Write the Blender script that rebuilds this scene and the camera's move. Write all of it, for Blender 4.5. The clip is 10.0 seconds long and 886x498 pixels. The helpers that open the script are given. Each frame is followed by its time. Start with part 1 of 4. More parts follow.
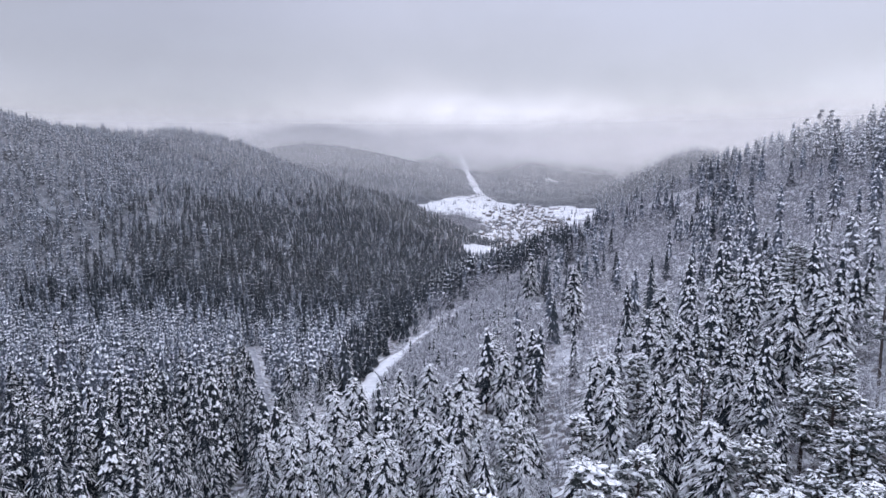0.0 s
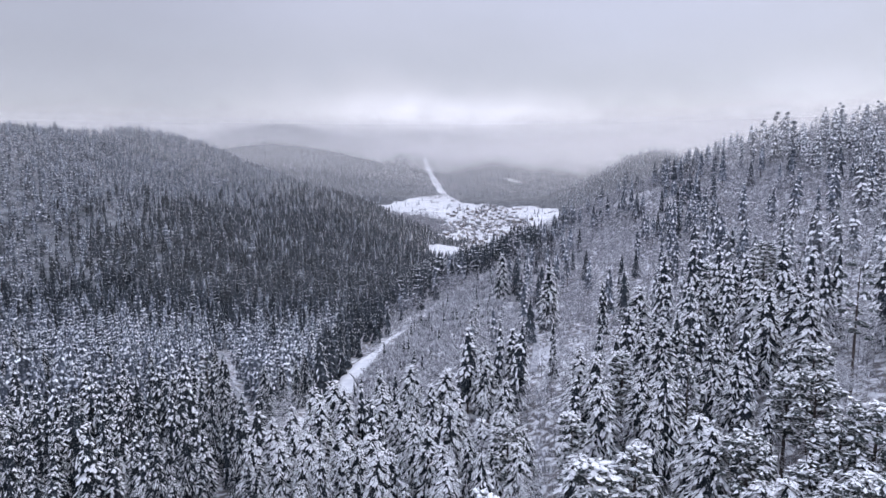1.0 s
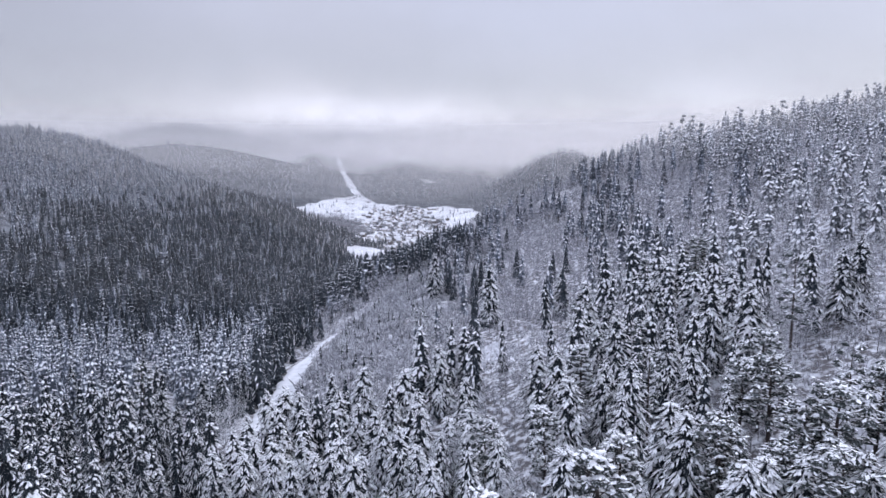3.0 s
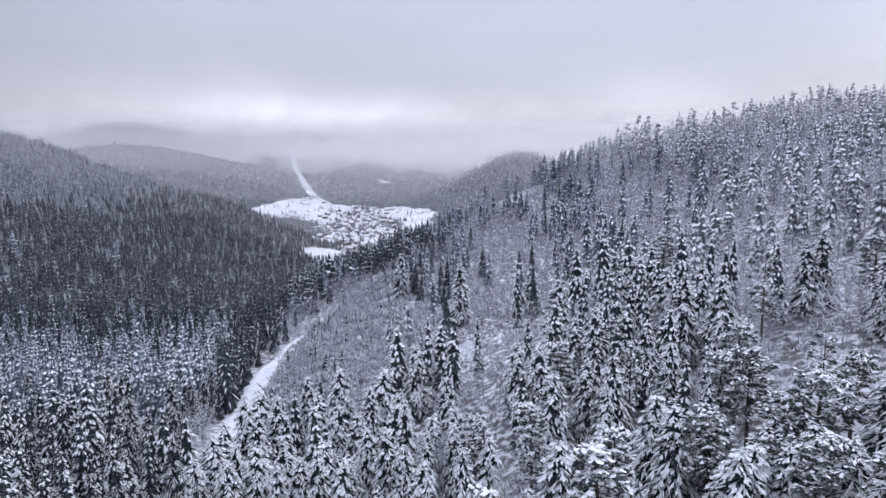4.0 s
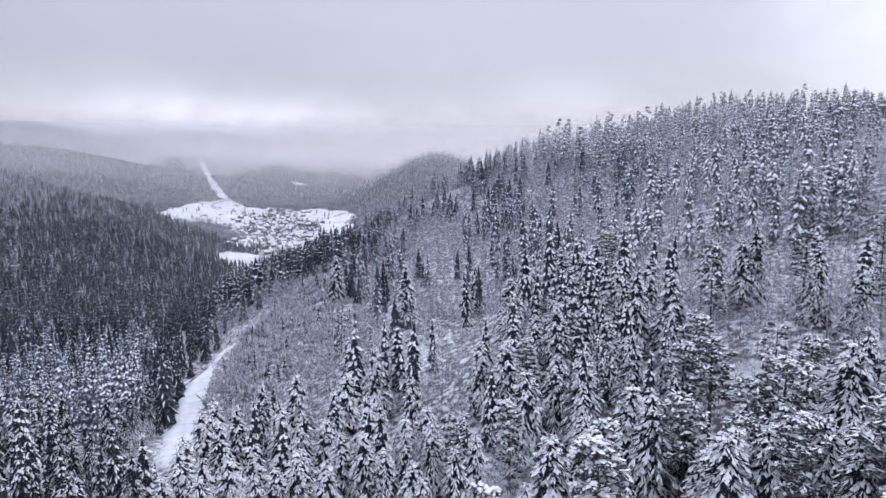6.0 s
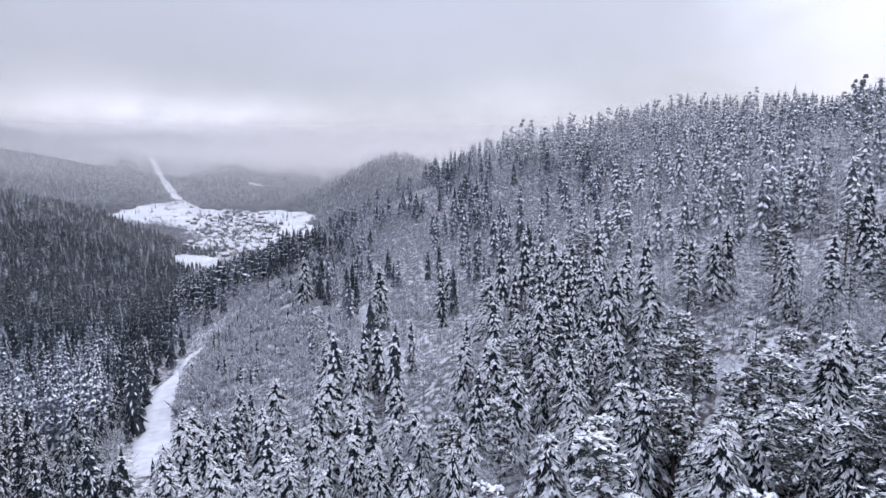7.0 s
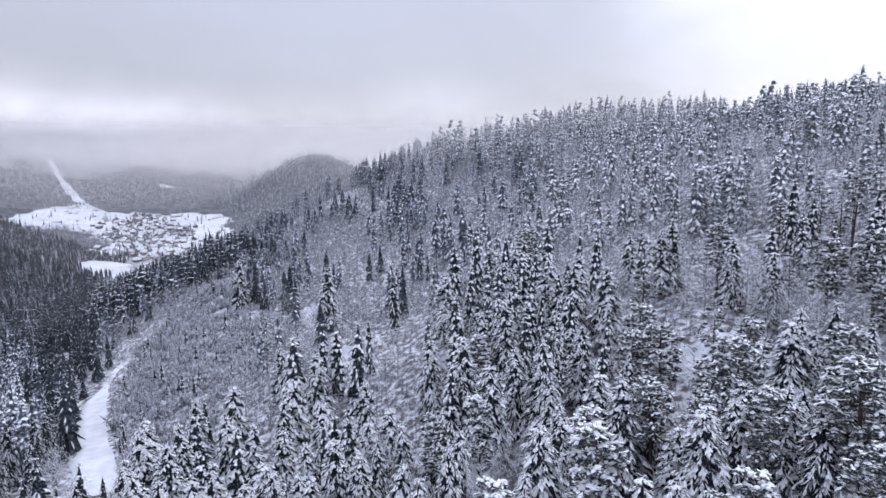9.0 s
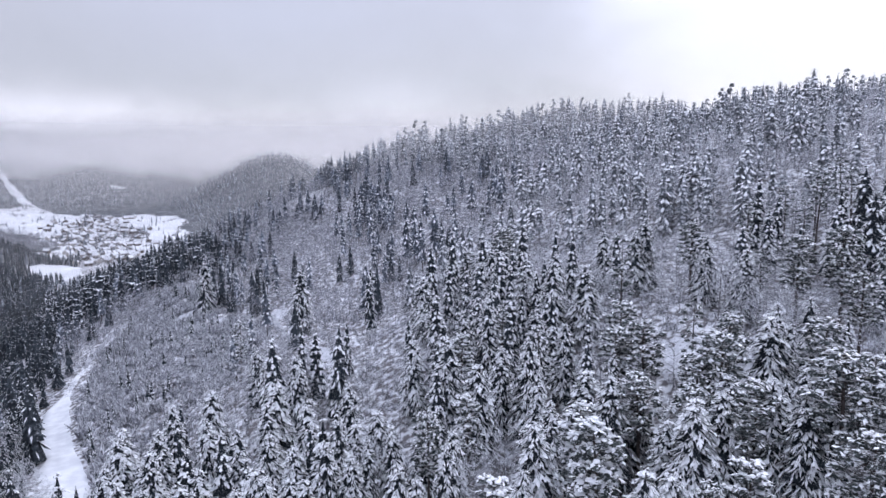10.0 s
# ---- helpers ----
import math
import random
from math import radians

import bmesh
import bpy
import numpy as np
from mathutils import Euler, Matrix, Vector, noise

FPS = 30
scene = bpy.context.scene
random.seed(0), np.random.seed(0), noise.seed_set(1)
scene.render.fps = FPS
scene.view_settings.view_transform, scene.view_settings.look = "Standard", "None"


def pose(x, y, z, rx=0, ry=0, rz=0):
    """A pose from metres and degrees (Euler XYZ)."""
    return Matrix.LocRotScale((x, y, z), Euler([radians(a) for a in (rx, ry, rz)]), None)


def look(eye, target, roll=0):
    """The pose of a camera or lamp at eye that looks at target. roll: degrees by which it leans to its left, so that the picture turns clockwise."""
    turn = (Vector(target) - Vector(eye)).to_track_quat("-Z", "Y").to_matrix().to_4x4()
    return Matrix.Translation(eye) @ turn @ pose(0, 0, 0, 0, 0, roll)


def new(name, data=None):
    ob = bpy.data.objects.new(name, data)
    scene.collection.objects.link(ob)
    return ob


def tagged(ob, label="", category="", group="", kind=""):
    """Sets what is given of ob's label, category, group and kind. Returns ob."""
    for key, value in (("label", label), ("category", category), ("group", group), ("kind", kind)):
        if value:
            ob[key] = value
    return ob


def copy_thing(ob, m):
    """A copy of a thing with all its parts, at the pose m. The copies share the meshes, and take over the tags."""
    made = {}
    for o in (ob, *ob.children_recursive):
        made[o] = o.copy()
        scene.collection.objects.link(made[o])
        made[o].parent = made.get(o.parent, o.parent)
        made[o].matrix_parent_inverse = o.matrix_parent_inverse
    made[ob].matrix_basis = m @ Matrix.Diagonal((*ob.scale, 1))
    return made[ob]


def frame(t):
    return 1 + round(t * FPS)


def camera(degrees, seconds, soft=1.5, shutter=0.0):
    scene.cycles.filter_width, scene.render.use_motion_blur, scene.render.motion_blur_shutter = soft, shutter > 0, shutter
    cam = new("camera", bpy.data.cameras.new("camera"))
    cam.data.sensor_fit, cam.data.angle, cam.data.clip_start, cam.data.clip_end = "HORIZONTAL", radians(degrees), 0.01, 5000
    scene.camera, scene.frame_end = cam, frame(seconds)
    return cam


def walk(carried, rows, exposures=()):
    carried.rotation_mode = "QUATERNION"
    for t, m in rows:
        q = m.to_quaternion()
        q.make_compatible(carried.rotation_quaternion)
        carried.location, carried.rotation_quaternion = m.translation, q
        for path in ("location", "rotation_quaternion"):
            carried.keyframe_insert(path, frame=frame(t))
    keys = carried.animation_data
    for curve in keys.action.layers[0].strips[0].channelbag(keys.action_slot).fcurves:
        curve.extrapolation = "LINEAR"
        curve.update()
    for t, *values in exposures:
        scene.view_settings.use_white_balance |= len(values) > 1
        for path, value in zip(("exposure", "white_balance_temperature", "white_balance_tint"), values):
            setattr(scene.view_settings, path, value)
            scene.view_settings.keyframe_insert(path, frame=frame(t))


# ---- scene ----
cam = camera(69.3, 10.0, soft=1.5)
METRES, EYE, TILT, LEAN, TURN = 60.0, 120.0, -8.0, 0.3, 0.0
ROWS = [
    (0.0, 0.0, 0.0, 0.0, -0.0, 0.0, 0.0),
    (0.5, -0.0443, 0.0015, -0.0004, -1.68, 0.01, 0.21),
    (1.0, -0.0907, 0.0043, -0.0, -3.38, 0.03, 0.44),
    (1.5, -0.1377, 0.009, 0.0001, -5.02, 0.04, 0.66),
    (2.0, -0.1851, 0.0159, -0.0012, -6.93, 0.03, 0.92),
    (2.5, -0.2324, 0.0248, -0.0019, -9.09, 0.01, 1.24),
    (4.0, -0.3789, 0.0609, -0.002, -15.17, -0.14, 2.15),
    (4.5, -0.4283, 0.0735, 0.0003, -17.14, -0.2, 2.43),
    (5.0, -0.4771, 0.0882, 0.002, -19.08, -0.24, 2.71),
    (5.5, -0.5257, 0.1055, 0.0032, -20.95, -0.3, 2.96),
    (7.0, -0.6684, 0.171, 0.01, -26.53, -0.54, 3.68),
    (7.5, -0.7144, 0.1943, 0.0124, -28.39, -0.66, 3.93),
    (8.0, -0.7598, 0.2184, 0.0153, -30.23, -0.77, 4.14),
    (8.5, -0.8042, 0.2434, 0.0182, -32.06, -0.9, 4.36),
    (9.0, -0.8466, 0.2696, 0.0193, -33.87, -1.01, 4.58),
    (9.5, -0.8883, 0.2971, 0.0214, -35.69, -1.14, 4.79),
    (10.0, -0.9292, 0.3259, 0.0247, -37.53, -1.28, 4.99),
]
walk(cam, [(t, pose(0, 0, EYE, TILT, LEAN, TURN) @ pose(METRES * x, METRES * y, METRES * z, 90 + pitch, roll, yaw)) for t, x, y, z, yaw, pitch, roll in ROWS])

# ---- sky and light ----
world = bpy.data.worlds.new("overcast_sky")
scene.world = world
world.use_nodes = True
wn, wl = world.node_tree.nodes, world.node_tree.links
wn.clear()
w_out = wn.new("ShaderNodeOutputWorld")
w_bg = wn.new("ShaderNodeBackground")
w_sky = wn.new("ShaderNodeTexSky")
w_sky.sky_type, w_sky.sun_disc = "NISHITA", False
w_sky.sun_elevation, w_sky.sun_rotation = radians(34), radians(75)
w_tc = wn.new("ShaderNodeTexCoord")
w_map = wn.new("ShaderNodeMapping")
w_map.inputs["Scale"].default_value = (1.0, 1.0, 2.2)
w_map.inputs["Location"].default_value = (3.1, 0.4, 0.2)
w_n1 = wn.new("ShaderNodeTexNoise")
w_n1.inputs["Scale"].default_value, w_n1.inputs["Detail"].default_value = 3.4, 4.0
w_n1.inputs["Roughness"].default_value = 0.52
w_sep = wn.new("ShaderNodeSeparateXYZ")


def w_math(op, a, b):
    """A Math node of the sky on sockets or numbers."""
    n = wn.new("ShaderNodeMath")
    n.operation = op
    for i, v in enumerate((a, b)):
        if isinstance(v, (int, float)):
            n.inputs[i].default_value = v
        else:
            wl.new(v, n.inputs[i])
    return n.outputs[0]


wl.new(w_tc.outputs["Generated"], w_map.inputs["Vector"])
wl.new(w_map.outputs["Vector"], w_n1.inputs["Vector"])
wl.new(w_tc.outputs["Generated"], w_sep.inputs[0])
w_wob = w_math("MULTIPLY", w_math("SUBTRACT", w_n1.outputs["Fac"], 0.5), 0.20)
w_ramp = wn.new("ShaderNodeValToRGB")      # from the horizon up: light gap, grey cloud base, brighter overcast overhead
w_ramp.color_ramp.interpolation = "EASE"
SKY = ((0.0, (0.58, 0.58, 0.69)), (0.05, (0.61, 0.61, 0.72)), (0.12, (0.52, 0.53, 0.64)), (0.24, (0.56, 0.575, 0.715)), (0.5, (0.91, 0.97, 1.22)), (0.9, (1.42, 1.55, 1.95)))
for i, (p, c) in enumerate(SKY):
    e = w_ramp.color_ramp.elements[i] if i < 2 else w_ramp.color_ramp.elements.new(p)
    e.position, e.color = p, (*c, 1)
wl.new(w_math("ADD", w_sep.outputs["Z"], w_wob), w_ramp.inputs["Fac"])
w_dot = wn.new("ShaderNodeVectorMath")
w_dot.operation = "DOT_PRODUCT"
w_dot.inputs[1].default_value = (0.91, 0.24, 0.34)
wl.new(w_tc.outputs["Generated"], w_dot.inputs[0])
w_glow = wn.new("ShaderNodeMapRange")      # thinner cloud on the sun's side
w_glow.interpolation_type = "SMOOTHERSTEP"
w_glow.inputs["From Min"].default_value, w_glow.inputs["From Max"].default_value = 0.86, 0.96
w_glow.inputs["To Min"].default_value, w_glow.inputs["To Max"].default_value = 1.0, 1.6
wl.new(w_math("ADD", w_dot.outputs["Value"], w_math("MULTIPLY", w_wob, 0.45)), w_glow.inputs["Value"])
w_mul = wn.new("ShaderNodeVectorMath")
w_mul.operation = "SCALE"
w_mixs = wn.new("ShaderNodeMix")
w_mixs.data_type = "RGBA"
w_mixs.inputs["Factor"].default_value = 0.02
wl.new(w_ramp.outputs["Color"], w_mul.inputs[0])
w_west = wn.new("ShaderNodeVectorMath")
w_west.operation = "DOT_PRODUCT"
w_west.inputs[1].default_value = (-0.54, 0.75, 0.38)
wl.new(w_tc.outputs["Generated"], w_west.inputs[0])
w_dull = wn.new("ShaderNodeMapRange")      # thicker cloud on the other side
w_dull.interpolation_type = "SMOOTHSTEP"
w_dull.inputs["From Min"].default_value, w_dull.inputs["From Max"].default_value = 0.84, 0.99
w_dull.inputs["To Min"].default_value, w_dull.inputs["To Max"].default_value = 1.0, 0.76
wl.new(w_west.outputs["Value"], w_dull.inputs["Value"])
w_az = w_math("ARCTAN2", w_sep.outputs["X"], w_sep.outputs["Y"])
w_el = w_math("ARCSINE", w_sep.outputs["Z"], 0.0)


def w_gap(azimuth, elevation, wide, tall, gain):
    """A thin, bright place in the cloud, its edge broken by the noise."""
    u = w_math("POWER", w_math("ABSOLUTE", w_math("DIVIDE", w_math("SUBTRACT", w_az, radians(azimuth)), radians(wide)), 0.0), 2.0)
    v = w_math("POWER", w_math("ABSOLUTE", w_math("DIVIDE", w_math("SUBTRACT", w_math("ADD", w_el, w_math("MULTIPLY", w_wob, 0.25)), radians(elevation)), radians(tall)), 0.0), 2.0)
    return w_math("MULTIPLY", w_math("EXPONENT", w_math("MULTIPLY", w_math("ADD", u, v), -1.0), 0.0), gain)


w_bright = w_math("ADD", w_math("ADD", w_gap(4, 3.4, 11, 1.6, 0.85), w_gap(33, 5.0, 6, 2.2, 0.3)), w_math("ADD", w_gap(-36, 6.0, 12, 1.6, 0.12), 1.0))
wl.new(w_math("MULTIPLY", w_bright, w_math("MULTIPLY", w_glow.outputs["Result"], w_dull.outputs["Result"])), w_mul.inputs["Scale"])
wl.new(w_mul.outputs["Vector"], w_mixs.inputs["A"])
wl.new(w_sky.outputs["Color"], w_mixs.inputs["B"])
wl.new(w_mixs.outputs["Result"], w_bg.inputs["Color"])
w_bg.inputs["Strength"].default_value = 1.0
wl.new(w_bg.outputs["Background"], w_out.inputs["Surface"])

sun = new("sun", bpy.data.lights.new("sun", "SUN"))
sun.data.energy, sun.data.angle, sun.data.color = 0.7, radians(35), (1.0, 0.98, 0.97)
sun.matrix_world = look((400, 107, 340), (0, 0, 60))


# ---- materials ----
def material(name, low, high, scale, rough=0.9, bump=0.0, detail=5.0, lo=0.35, hi=0.65, spots=None, vary=0.0):
    """A rough surface of two tones mixed by noise at two scales; spots: (colour, scale, from, to) lays a third over it."""
    m = bpy.data.materials.new(name)
    m.use_nodes = True
    n, l = m.node_tree.nodes, m.node_tree.links
    b = n["Principled BSDF"]
    b.inputs["Roughness"].default_value = rough
    b.inputs["Specular IOR Level"].default_value = 0.25
    tc = n.new("ShaderNodeNewGeometry")
    no = n.new("ShaderNodeTexNoise")
    no.inputs["Scale"].default_value, no.inputs["Detail"].default_value = scale, detail
    l.new(tc.outputs["Position"], no.inputs["Vector"])
    r = n.new("ShaderNodeValToRGB")
    r.color_ramp.elements[0].position, r.color_ramp.elements[0].color = lo, (*low, 1)
    r.color_ramp.elements[1].position, r.color_ramp.elements[1].color = hi, (*high, 1)
    l.new(no.outputs["Fac"], r.inputs["Fac"])
    colour = r.outputs["Color"]
    if spots:
        c, sc, a, z = spots
        n2 = n.new("ShaderNodeTexNoise")
        n2.inputs["Scale"].default_value, n2.inputs["Detail"].default_value = sc, 6.0
        l.new(tc.outputs["Position"], n2.inputs["Vector"])
        mr = n.new("ShaderNodeMapRange")
        mr.inputs["From Min"].default_value, mr.inputs["From Max"].default_value = a, z
        l.new(n2.outputs["Fac"], mr.inputs["Value"])
        mx = n.new("ShaderNodeMix")
        mx.data_type = "RGBA"
        l.new(mr.outputs["Result"], mx.inputs["Factor"])
        l.new(colour, mx.inputs["A"])
        mx.inputs["B"].default_value = (*c, 1)
        colour = mx.outputs["Result"]
    if vary:
        hs = n.new("ShaderNodeHueSaturation")
        ri = n.new("ShaderNodeMapRange")
        ri.inputs["To Min"].default_value, ri.inputs["To Max"].default_value = 1 - vary, 1 + vary
        l.new(tc.outputs["Random Per Island"], ri.inputs["Value"])
        l.new(ri.outputs["Result"], hs.inputs["Value"])
        l.new(colour, hs.inputs["Color"])
        colour = hs.outputs["Color"]
    l.new(colour, b.inputs["Base Color"])
    if bump:
        bp = n.new("ShaderNodeBump")
        bp.inputs["Strength"].default_value, bp.inputs["Distance"].default_value = bump, 0.15
        n3 = n.new("ShaderNodeTexNoise")
        n3.inputs["Scale"].default_value = scale * 6
        l.new(tc.outputs["Position"], n3.inputs["Vector"])
        l.new(n3.outputs["Fac"], bp.inputs["Height"])
        l.new(bp.outputs["Normal"], b.inputs["Normal"])
    return m


SNOW = material("snow_on_branches", (0.80, 0.80, 0.84), (0.92, 0.92, 0.94), 1.2, 0.75, 0.5, vary=0.05, spots=((0.07, 0.08, 0.085), 2.6, 0.64, 0.72))
NEEDLES = material("spruce_needles", (0.011, 0.016, 0.023), (0.034, 0.042, 0.05), 1.6, 0.9, vary=0.4, spots=((0.62, 0.63, 0.67), 3.2, 0.59, 0.68))
PINE_NEEDLES = material("pine_needles", (0.03, 0.036, 0.037), (0.075, 0.085, 0.084), 1.6, 0.9, vary=0.4, spots=((0.7, 0.71, 0.74), 3.0, 0.54, 0.65))
# Snow-dusted needles of farther trees; distance haze is put into the lifted blacks.
HAZY_DUSTED = material("hazy_snowy_needles", (0.045, 0.055, 0.072), (0.12, 0.136, 0.165), 0.8, 0.9, vary=0.45, spots=((0.52, 0.54, 0.6), 0.9, 0.51, 0.64))
# Frosted needles of the right slope, haze likewise painted into the base colour.
HAZY_FROSTED = material("hazy_frosted_needles", (0.075, 0.083, 0.095), (0.17, 0.18, 0.2), 0.8, 0.9, vary=0.4, spots=((0.66, 0.67, 0.71), 0.9, 0.49, 0.63))
# Darker needles with fewer pale spots, for farther trees of gully and beyond.
DARK_NEEDLES = material("dark_needles", (0.022, 0.029, 0.037), (0.065, 0.074, 0.086), 0.8, 0.9, vary=0.45, spots=((0.34, 0.35, 0.39), 0.9, 0.57, 0.72))
DUSTED_SNOW = material("thin_snow", (0.70, 0.72, 0.77), (0.86, 0.875, 0.91), 0.6, 0.85, vary=0.2)
GREY_BARK = material("grey_bark", (0.16, 0.15, 0.16), (0.34, 0.33, 0.35), 1.5, 0.95, 0.3)
BARK = material("bark", (0.05, 0.04, 0.038), (0.11, 0.09, 0.085), 2.5, 0.95, 0.3)
TWIGS = material("frosted_twigs", (0.16, 0.157, 0.178), (0.41, 0.41, 0.45), 0.35, 0.95, vary=0.5)
FROST = material("rimed_twigs", (0.55, 0.55, 0.585), (0.82, 0.82, 0.85), 0.5, 0.9, vary=0.2)
GROUND = material("snowy_forest_floor", (0.62, 0.62, 0.67), (0.84, 0.84, 0.87), 0.05, 0.85, 0.6,
                  spots=((0.17, 0.155, 0.16), 0.45, 0.41, 0.56))
ROAD = material("packed_snow", (0.62, 0.62, 0.66), (0.76, 0.76, 0.79), 0.25, 0.8, 0.4)
# Trodden snow, its colour darkened for tree shade over the logging track.
TRACK = material("shaded_trodden_snow", (0.26, 0.26, 0.29), (0.48, 0.48, 0.51), 0.3, 0.85, 0.4)
CLEAR = material("brushy_snow", (0.46, 0.46, 0.50), (0.68, 0.68, 0.72), 0.4, 0.85, 0.5, spots=((0.2, 0.19, 0.2), 0.9, 0.58, 0.7))
# Thin snow and litter; shade under dense trees is put into the dark tone.
SHADED_LITTER = material("shaded_snowy_litter", (0.085, 0.09, 0.1), (0.27, 0.28, 0.305), 0.12, 0.95)
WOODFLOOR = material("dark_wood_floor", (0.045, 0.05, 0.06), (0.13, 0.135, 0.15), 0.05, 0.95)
MEADOW = material("open_snow", (0.60, 0.60, 0.635), (0.74, 0.74, 0.77), 0.02, 0.8, 0.2)
PLASTER = material("house_plaster", (0.32, 0.29, 0.28), (0.52, 0.49, 0.46), 0.06, 0.9)
TIMBER = material("dark_timber", (0.08, 0.06, 0.055), (0.16, 0.13, 0.12), 0.4, 0.9)


def mist_material(name, z0, z1, most, scale, soft=0.5, top=300.0, tone=0.86, least=0.0, level_top=False):
    """Thin cloud: part clear, part white scatter; denser with height from z0 to z1, broken by slow noise."""
    m = bpy.data.materials.new(name)
    m.use_nodes = True
    n, l = m.node_tree.nodes, m.node_tree.links
    n.clear()
    out = n.new("ShaderNodeOutputMaterial")
    mix = n.new("ShaderNodeMixShader")
    clear = n.new("ShaderNodeBsdfTransparent")
    add = n.new("ShaderNodeMixShader")
    dif, tra = n.new("ShaderNodeBsdfDiffuse"), n.new("ShaderNodeBsdfTranslucent")
    for s in (dif, tra):
        s.inputs["Color"].default_value = (tone * 1.04, tone, tone * 0.98, 1)
    l.new(dif.outputs[0], add.inputs[1]), l.new(tra.outputs[0], add.inputs[2])
    g = n.new("ShaderNodeNewGeometry")
    sep = n.new("ShaderNodeSeparateXYZ")
    l.new(g.outputs["Position"], sep.inputs[0])
    no = n.new("ShaderNodeTexNoise")
    no.inputs["Scale"].default_value, no.inputs["Detail"].default_value = scale, 2.0
    l.new(g.outputs["Position"], no.inputs["Vector"])
    wob = n.new("ShaderNodeMath")
    wob.operation = "MULTIPLY_ADD"
    wob.inputs[1].default_value = (z1 - z0) * soft * 2
    l.new(no.outputs["Fac"], wob.inputs[0])
    l.new(sep.outputs["Z"], wob.inputs[2])
    mr = n.new("ShaderNodeMapRange")
    mr.interpolation_type = "SMOOTHERSTEP"
    mr.inputs["From Min"].default_value, mr.inputs["From Max"].default_value = z0 + (z1 - z0) * soft, z1 + (z1 - z0) * soft
    mr.inputs["To Min"].default_value, mr.inputs["To Max"].default_value = least, most
    l.new(wob.outputs[0], mr.inputs["Value"])
    thin = n.new("ShaderNodeMapRange")
    thin.interpolation_type = "SMOOTHERSTEP"
    rise = 0.0 if level_top else (z1 - z0) * soft
    thin.inputs["From Min"].default_value, thin.inputs["From Max"].default_value = z1 + rise, top + rise
    thin.inputs["To Min"].default_value, thin.inputs["To Max"].default_value = 1.0, 0.0
    l.new(sep.outputs["Z"] if level_top else wob.outputs[0], thin.inputs["Value"])
    both = n.new("ShaderNodeMath")
    both.operation = "MULTIPLY"
    l.new(mr.outputs["Result"], both.inputs[0]), l.new(thin.outputs["Result"], both.inputs[1])
    fac = both.outputs[0]
    edge = n.new("ShaderNodeAttribute")
    edge.attribute_name = "bank_thickness"
    mu = n.new("ShaderNodeMath")
    mu.operation = "MULTIPLY"
    l.new(fac, mu.inputs[0]), l.new(edge.outputs["Fac"], mu.inputs[1])
    fac = mu.outputs[0]
    l.new(fac, mix.inputs[0])
    l.new(clear.outputs[0], mix.inputs[1]), l.new(add.outputs[0], mix.inputs[2])
    l.new(mix.outputs[0], out.inputs["Surface"])
    return m


# ---- the lie of the land ----
rng = np.random.default_rng(7)


def smooth(v):
    v = np.clip(v, 0, 1)
    return v * v * (3 - 2 * v)


def axis(y):
    """The x of the valley's floor."""
    return np.interp(y, [-600, 0, 200, 350, 500, 780, 1200, 1600, 5000], [-60, -45, -75, -86, -80, -45, 80, 200, 200])


def soft_interp(d, xs, ys, r):
    return (np.interp(d - r, xs, ys) + 2 * np.interp(d, xs, ys) + np.interp(d + r, xs, ys)) / 4


def height(x, y):
    x, y = np.asarray(x, float), np.asarray(y, float)
    floor = soft_interp(y, [-1500, -500, 0, 100, 200, 350, 500, 650, 780, 900, 1000, 1100, 1200, 1500, 1700, 1850, 2050, 3200, 5000],
                        [100, 62, 47, 39, 30, 10, -2, -15, -30, -50, -62, -62, -54, -50, -38, -24, 0, 60, 60], 30)
    d = x - axis(y)
    right = soft_interp(np.maximum(d, 0), [0, 50, 110, 200, 290, 360, 460, 550, 630, 800, 5000], [0, 1, 20, 44, 74, 96, 110, 127, 134, 115, 95], 15)
    right = right * soft_interp(y, [-5000, 300, 500, 600, 700, 900, 1100, 5000], [1, 1, 1.31, 1.18, 0.92, 0.35, 0.1, 0.1], 30) + 10 * smooth((d - 380) / 80) * (1 - smooth((y - 200) / 120))
    left = soft_interp(np.maximum(-d, 0), [0, 30, 160, 350, 500, 590, 700, 1500, 5000], [0, 2, 70, 134, 199, 221, 198, 120, 120], 15)
    left = left * (0.12 + 0.88 * smooth((y - 430) / 300)) * (1 - smooth((y - 1250) / 350))
    far = smooth((y - 2040) / 800) * (135 - 70 * smooth((x - 150) / 400) + 60 * np.sin(x / 310.0 + 1))
    spur = 150 * np.exp(-(((x - 740) / 190) ** 2 + ((y - 1850) / 260) ** 2)) + 190 * np.exp(-(((x + 500) / 420) ** 2 + ((y - 2300) / 350) ** 2))
    bump = lambda h, cx, cy, rx, ry: h * np.exp(-(((x - cx) / rx) ** 2 + ((y - cy) / ry) ** 2))
    crest = bump(10, 205, 550, 105, 75) + bump(-7, 495, 465, 60, 60) + bump(5, 358, 250, 50, 35) + bump(-8, 385, 165, 60, 50) + bump(-13, 505, 190, 70, 70)
    rough = 1.6 * np.sin(x / 23.0 + y / 41.0) + 1.2 * np.sin(x / 13.0 - y / 17.0) + 0.5 * np.sin(x / 5.1 + y / 6.3)
    return floor + right + left + far + spur + crest + rough * np.where(y > 1300, 0.4, 1.0)


